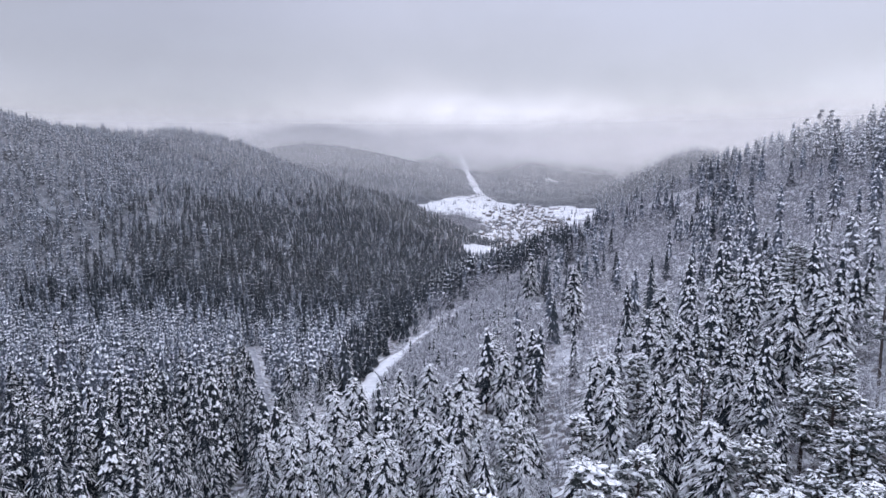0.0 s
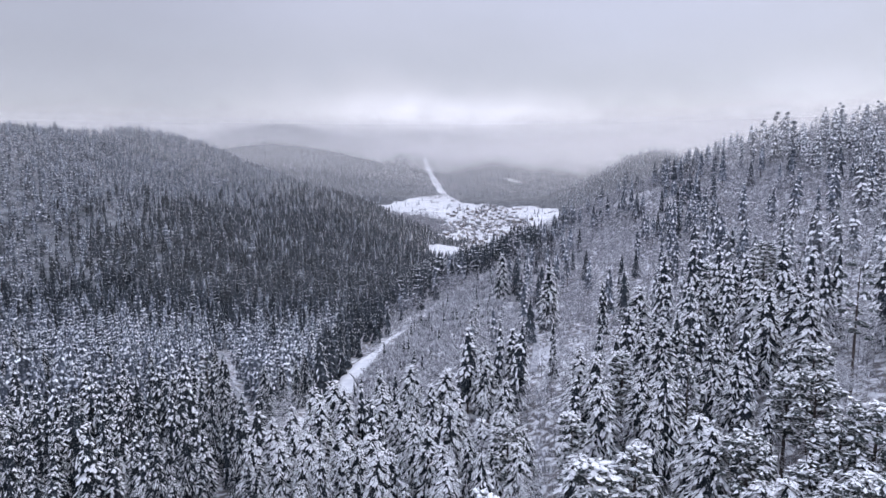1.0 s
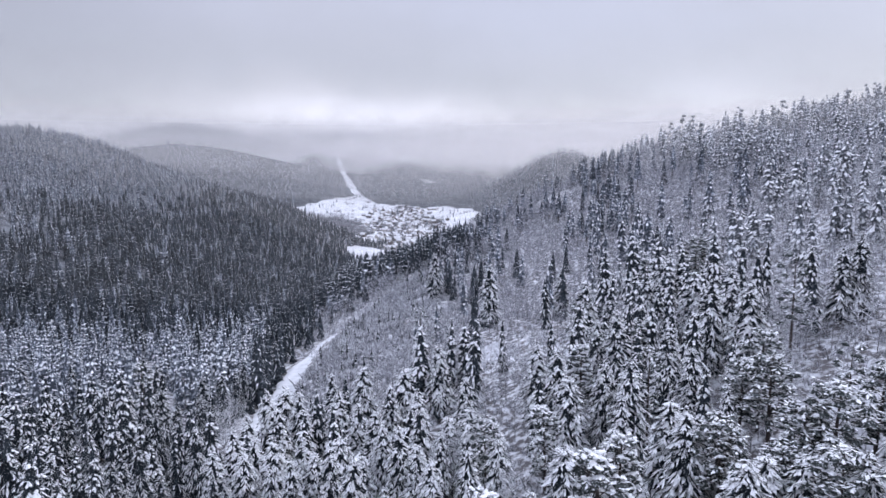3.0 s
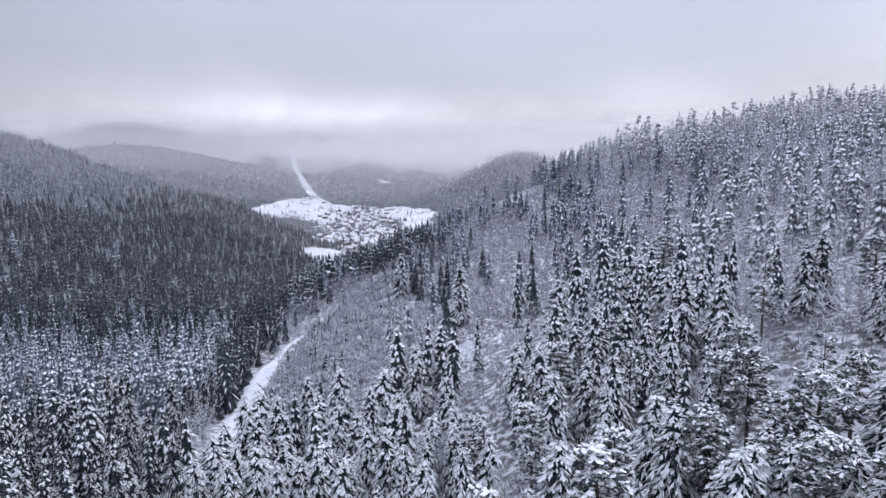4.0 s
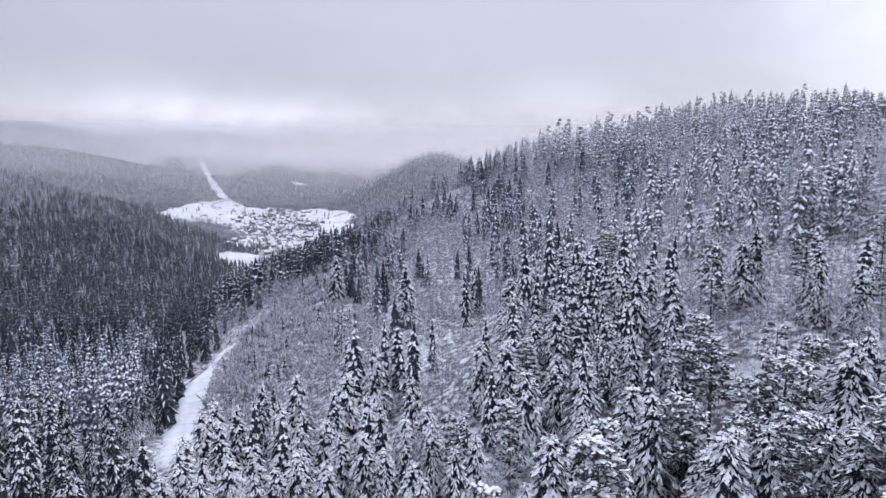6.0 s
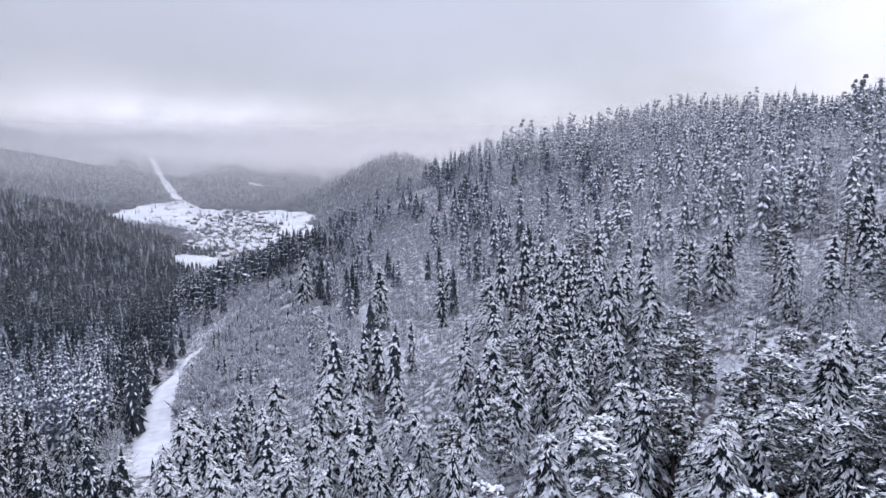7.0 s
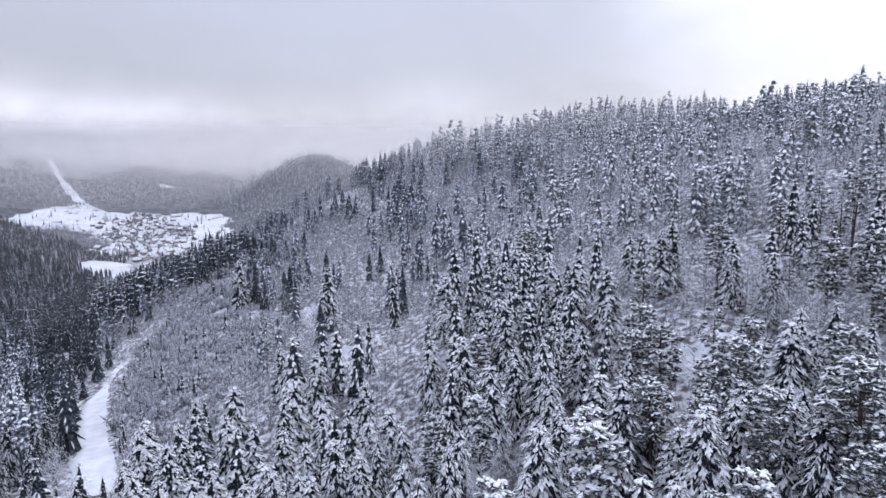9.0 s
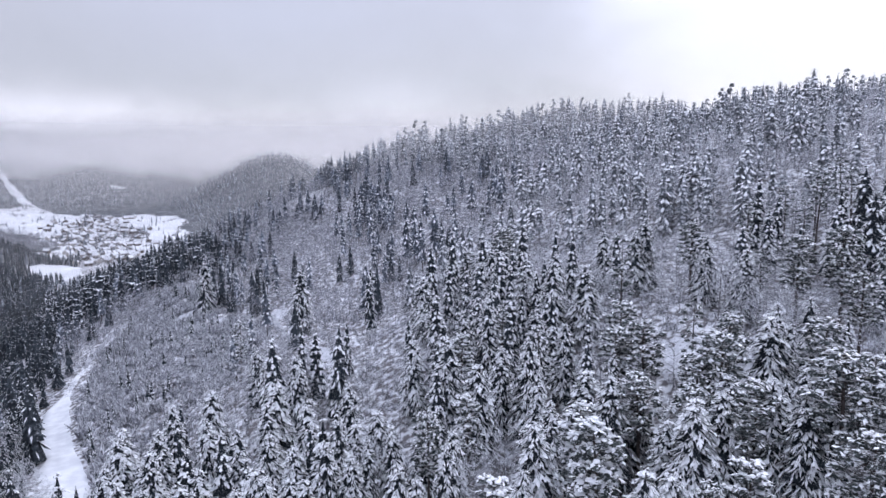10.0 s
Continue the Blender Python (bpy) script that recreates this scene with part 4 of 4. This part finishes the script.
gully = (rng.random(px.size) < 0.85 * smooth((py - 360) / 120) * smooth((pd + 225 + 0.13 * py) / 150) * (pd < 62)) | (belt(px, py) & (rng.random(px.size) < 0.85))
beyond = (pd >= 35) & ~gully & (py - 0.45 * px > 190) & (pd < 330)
for zone, test in (("left", (pd < 35) & ~gully), ("gully", gully), ("right", (pd >= 35) & ~gully & ~beyond), ("beyond", beyond)):
    for a, b, sp, pn, br in ((NEAR, MID, SPR1_DARK if zone in ("left", "beyond") else SPR1, PIN1, BAR1), (MID, FAR, {"left": SPR2_DARK, "gully": SPR2_BARE, "right": SPR2, "beyond": SPR2_BARE}[zone], PIN2_DULL if zone == "beyond" else PIN2, BAR2_DULL if zone == "beyond" else BAR2), (FAR, 9999, SPR3_BARE if zone in ("gully", "beyond") else SPR2 if zone == "right" else SPR3, PIN3_DULL if zone == "beyond" else PIN2 if zone == "right" else PIN3, BAR3 if zone == "right" else BAR3_DULL)):
        w = test & (reach >= a) & (reach < b)
        for k, shapes, mats, nm, lab in ((0, sp, SPRUCE_MATS, "spruce_forest", "dense forest of snow-dusted spruces on a hillside"),
                                         (1, pn, PINE_MATS, "pine_forest", "snow-laden pines scattered over the hillside"),
                                         (2, br, BARE_MATS, "bare_woodland", "frosted leafless broadleaf trees among the conifers")):
            q = w & (kind == k)
            scatter(nm, shapes, px[q], py[q], size[q], [HAZY_DUSTED if zone == "beyond" and k else DARK_NEEDLES, SNOW if zone == "beyond" else DUSTED_SNOW, BARK] if zone in ("gully", "beyond") and k < 2 and a >= MID else ([HAZY_FROSTED if zone == "right" else HAZY_DUSTED, SNOW, GREY_BARK] if k or zone == "right" and a < FAR else FAR_MATS) if k < 2 and a >= MID else mats, lab, "forest")

# the thicket of young growth on the slope above the road
bx, by = jitter(-40, 75, 190, 455, 2.5)
q = scrub(bx, by) & ~near_line(bx, by, trail_pts, 1.5) & ~near_line(bx, by, road_pts, 6.0) & ~in_clearing(bx, by)
bx, by = bx[q], by[q]
scatter("thicket", BUSH, bx, by, np.clip(rng.normal(0.9, 0.3, bx.size) + 0.35 * patches(bx, by, 14, 5), 0.3, 1.9), BARE_MATS, "thicket of young frosted shrubs on the slope", "shrubs")
q = rng.random(bx.size) < 0.05
scatter("young_spruces", SPR2, bx[q], by[q], rng.uniform(0.15, 0.42, q.sum()), SPRUCE_MATS, "young spruces growing among the shrubs", "trees")
q = rng.random(bx.size) < 0.02
scatter("young_trees", BAR1, bx[q], by[q], rng.uniform(0.4, 0.8, q.sum()), BARE_MATS, "slender leafless trees among the shrubs", "trees")

# leafless trees and brush that fill the slope between the conifers
wx, wy = jitter(20, 560, -10, 720, 6.1)
wd, wr = wx - axis(wy), np.hypot(wx + 20, wy)
q = in_sight(wx, wy) & ~open_ground(wx, wy) & ~scrub(wx, wy) & (wd > 90) & (wd < 560) & ~belt(wx, wy) & (wr > np.where(wx > 62, 92, NEAR)) & (rng.random(wx.size) < np.clip(0.8 + 0.4 * patches(wx, wy, 70, 3), 0.5, 0.98))
wx, wy, wr = wx[q], wy[q], wr[q]
for a, b, shapes in ((0, 200, BAR1), (200, 430, BAR2), (430, 9999, BAR3)):
    q = (wr >= a) & (wr < b) & (wy - 0.45 * wx > 190)
    scatter("bare_woodland", BAR2_DULL if shapes is BAR2 else BAR3_DULL if shapes is BAR3 else shapes, wx[q], wy[q], rng.uniform(0.4, 0.75, q.sum()), BARE_MATS, "grey leafless trees filling the slope between conifers", "forest")
    q = (wr >= a) & (wr < b) & (wy - 0.45 * wx <= 190)
    scatter("bare_woodland", shapes, wx[q], wy[q], rng.uniform(0.45, 0.9, q.sum()), BARE_MATS, "frosted leafless trees filling the slope between conifers", "forest")
gx_, gy_ = jitter(-60, 300, 20, 500, 4.3)
q = in_sight(gx_, gy_) & (~open_ground(gx_, gy_) | near_line(gx_, gy_, cut_pts, 3.0)) & ~scrub(gx_, gy_) & (gx_ - axis(gy_) > 60) & ((patches(gx_, gy_, 70, 3) > -0.5) | (gx_ > 70) | (gy_ > 170))
scatter("undergrowth", BRUSH, gx_[q], gy_[q], rng.uniform(0.5, 1.3, q.sum()), BARE_MATS, "snow-covered brush on the forest floor", "shrubs")

# the forest under and behind the flight
ux, uy = jitter(-320, 320, -280, 260, 7.0)
low = ((np.hypot(ux + 20, uy) <= 62) | ~in_sight(ux, uy)) & (rng.random(ux.size) < 0.75) & ~open_ground(ux, uy)
close = np.hypot(ux + 25, uy - 10) < 75
scatter("spruce_forest", SPR1, ux[low & close], uy[low & close], rng.uniform(0.6, 1.0, (low & close).sum()), SPRUCE_MATS, "snow-laden spruce forest on the slope below the viewpoint", "forest")
q = low & ~close & (rng.random(ux.size) < 0.7)
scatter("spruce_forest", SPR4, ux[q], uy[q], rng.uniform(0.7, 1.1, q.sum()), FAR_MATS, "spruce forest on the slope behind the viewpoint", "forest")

# ---- the far woods ----
fx, fy = jitter(-700, 1000, 1500, 2500, 15.5)
glade = in_blob(fx, fy, 378, 2257, 26, 13, -25)
q = ~on_piste(fx, fy) & ~glade & ~on_meadow(fx, fy) & ((np.hypot(fx, fy) > 2010) | ((fx < -70) & (fy > 1560)) | ((fx > 440) & (fy > 1450))) & (np.abs(np.degrees(np.arctan2(fx, fy))) < 36)
fx, fy = fx[q], fy[q]
half = rng.random(fx.size) < 0.55
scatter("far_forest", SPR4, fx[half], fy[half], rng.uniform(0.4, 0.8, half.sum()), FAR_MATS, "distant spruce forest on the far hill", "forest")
scatter("far_woodland", BAR3, fx[~half], fy[~half], rng.uniform(0.6, 0.95, (~half).sum()), BARE_MATS, "distant leafless woods on the far hill", "forest")


# ---- the village ----
def part(name, verts, faces, mat, parent, label=""):
    return mesh_object(name, verts, faces, [mat], parent=parent, label=label)


def house(x, y, turn, w, d, h, dark):
    root = tagged(new("house"), "village house with pale walls and snow-covered gable roof", "house", "houses of the village")
    root.matrix_basis = pose(x, y, float(height(x, y)) - 0.3, 0, 0, turn)
    r = d * 0.42
    wv = [(sx * w / 2, sy * d / 2, z) for z in (0, h) for sx, sy in ((-1, -1), (1, -1), (1, 1), (-1, 1))] + [(-w / 2, 0, h + r), (w / 2, 0, h + r)]
    part("wall", wv, [(0, 1, 5, 4), (1, 2, 6, 5), (2, 3, 7, 6), (3, 0, 4, 7), (5, 6, 9), (7, 4, 8), (3, 2, 1, 0)], TIMBER if dark else PLASTER, root)
    e, o, k = 0.7, 0.6, 0.45
    drop = r * o / (d / 2)
    rv = []
    for up in (0.06, k):
        for sx in (-1, 1):
            rv += [(sx * (w / 2 + e), -d / 2 - o, h - drop + up), (sx * (w / 2 + e), 0, h + r + up), (sx * (w / 2 + e), d / 2 + o, h - drop + up)]
    part("roof", rv, [(0, 1, 4, 3), (1, 2, 5, 4), (6, 9, 10, 7), (7, 10, 11, 8), (0, 6, 7, 1), (1, 7, 8, 2), (3, 4, 10, 9), (4, 5, 11, 10), (0, 3, 9, 6), (2, 8, 11, 5)], MEADOW, root, "thick snow on the roof")
    cz = h + r * 0.6
    cv = [(w * 0.2 + a * 0.4, d * 0.18 + b * 0.4, z) for z in (cz, h + r + 0.9) for a, b in ((-1, -1), (1, -1), (1, 1), (-1, 1))]
    part("chimney", cv, [(0, 1, 5, 4), (1, 2, 6, 5), (2, 3, 7, 6), (3, 0, 4, 7), (4, 5, 6, 7)], TIMBER, root)
    for sx in (-1, 1):
        for sy in (-1, 1):
            cx, y0 = sx * w * 0.25, sy * (d / 2 + 0.02)
            part("window", [(cx - 0.7, y0, h * 0.4), (cx + 0.7, y0, h * 0.4), (cx + 0.7, y0, h * 0.75), (cx - 0.7, y0, h * 0.75)], [(0, 1, 2, 3) if sy < 0 else (3, 2, 1, 0)], BARK, root)


vill = np.random.default_rng(21)
placed = []
while len(placed) < 165:
    a, b = vill.normal(0, 1), vill.uniform(-1, 1)
    y = 1540 + 300 * b
    x = 0.125 * y + 8 + 42 * a * (1 + 0.4 * b)
    if all(math.hypot(x - p, y - q) > 13.5 for p, q in placed):
        placed.append((x, y))
        house(x, y, vill.choice([10, 100, 60, -30]) + vill.uniform(-12, 12), vill.uniform(9, 14), vill.uniform(7.5, 10), vill.uniform(4.2, 6.5), vill.random() < 0.45)
vx, vy = vill.uniform(-100, 450, 9000), vill.uniform(1230, 2040, 9000)
core_d = np.hypot((vx - 0.125 * vy - 8) / (75 + 25 * np.sin(vy / 60.0)), (vy - 1560) / 330)
free = ~near_line(vx, vy, placed, 6.0)
in_village = (core_d < 1) & free & (vill.random(vx.size) < 0.8)
wood = brushwood(vx, vy)
hedge = on_meadow(vx, vy) & (core_d > 1) & (np.abs(patches(vx, vy, 160, 9)) < 0.035) & free
lone = on_meadow(vx, vy) & (core_d > 1) & (vill.random(vx.size) < 0.025) & free
q = in_village | hedge
scatter("village_trees", BRUSH, vx[q], vy[q], vill.uniform(1.6, 3.2, q.sum()), [BARK, TWIGS, BARK], "bare garden trees and hedges between the village houses", "trees")
q = lone | in_village & (vill.random(vx.size) < 0.12)
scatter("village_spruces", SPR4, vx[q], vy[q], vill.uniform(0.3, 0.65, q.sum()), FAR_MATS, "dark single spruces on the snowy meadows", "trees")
scatter("bare_woodland", BAR3, vx[wood], vy[wood], vill.uniform(0.5, 0.95, wood.sum()), [TWIGS, TWIGS, BARK], "grey leafless woods beside the village", "forest")


# ---- low cloud and mist ----
def mist(name, radius, a0, a1, z0, z1, mat, label, fade=0.3):
    """A curved upright bank of thin cloud round the valley's head."""
    a = np.radians(np.linspace(a0, a1, 40))
    zs = np.linspace(z0, z1, 40)
    A, Z = np.meshgrid(a, zs)
    bulge = radius + 30 * np.sin(A * 9) + 20 * np.sin(Z / 40.0)
    v = np.stack([bulge * np.sin(A), bulge * np.cos(A), Z], -1).reshape(-1, 3)
    i = np.arange(A.size).reshape(A.shape)
    qd = np.stack([i[:-1, :-1], i[:-1, 1:], i[1:, 1:], i[1:, :-1]], -1).reshape(-1, 4)
    ob = mesh_object(name, v, qd, [mat], shade=True)
    d = smooth(np.minimum(A - a[0], a[-1] - A) / (fade * (a[-1] - a[0]))) * smooth((zs[-1] - Z) / 60.0)
    ob.data.attributes.new("bank_thickness", "FLOAT", "POINT").data.foreach_set("value", d.ravel().astype(np.float32))
    return tagged(ob, label, "mist", kind="stuff")


mist("low_cloud", 2750, -75, 75, -100, 520, mist_material("cloud_far", 40, 150, 0.245, 0.004, top=380, tone=0.97), "grey cloud lying on the far hills")
mist("low_cloud", 2450, -75, 75, -100, 520, mist_material("cloud_mid", 50, 150, 0.93, 0.006, 0.9, top=310, tone=0.97, level_top=True), "grey cloud lying on the far hills")
mist("low_cloud", 2250, -75, 75, -100, 500, mist_material("cloud_low", 45, 145, 0.8, 0.006, 0.9, top=300, least=0.05, tone=0.97, level_top=True), "grey cloud lying on the far hills")
mist("low_cloud", 2090, -75, 75, -100, 450, mist_material("cloud_near", 40, 160, 0.245, 0.008, 0.8, top=310, least=0.2, tone=0.97), "thin mist before the far hills")
mist("low_cloud", 1945, -60, 60, -100, 400, mist_material("haze_far", -20, 150, 0.245, 0.006, top=320, least=0.2, tone=0.9), "thin haze before the far hills")
mist("low_cloud", 1470, 12, 74, -120, 400, mist_material("haze_side", 20, 120, 0.245, 0.006, top=420, least=0.16, tone=0.85), "thin haze before the side valley", 0.35)
mist("low_cloud", 1150, -75, 60, -120, 380, mist_material("haze_village", 0, 200, 0.1, 0.006, top=340, least=0.1, tone=0.85), "thin haze in the valley before the village", 0.1)
mist("low_cloud", 540, -75, 75, -60, 320, mist_material("ridge_mist", 80, 170, 0.17, 0.010, top=290, least=0.05), "thin haze over the valley and wisps of mist on the ridge", 0.1)
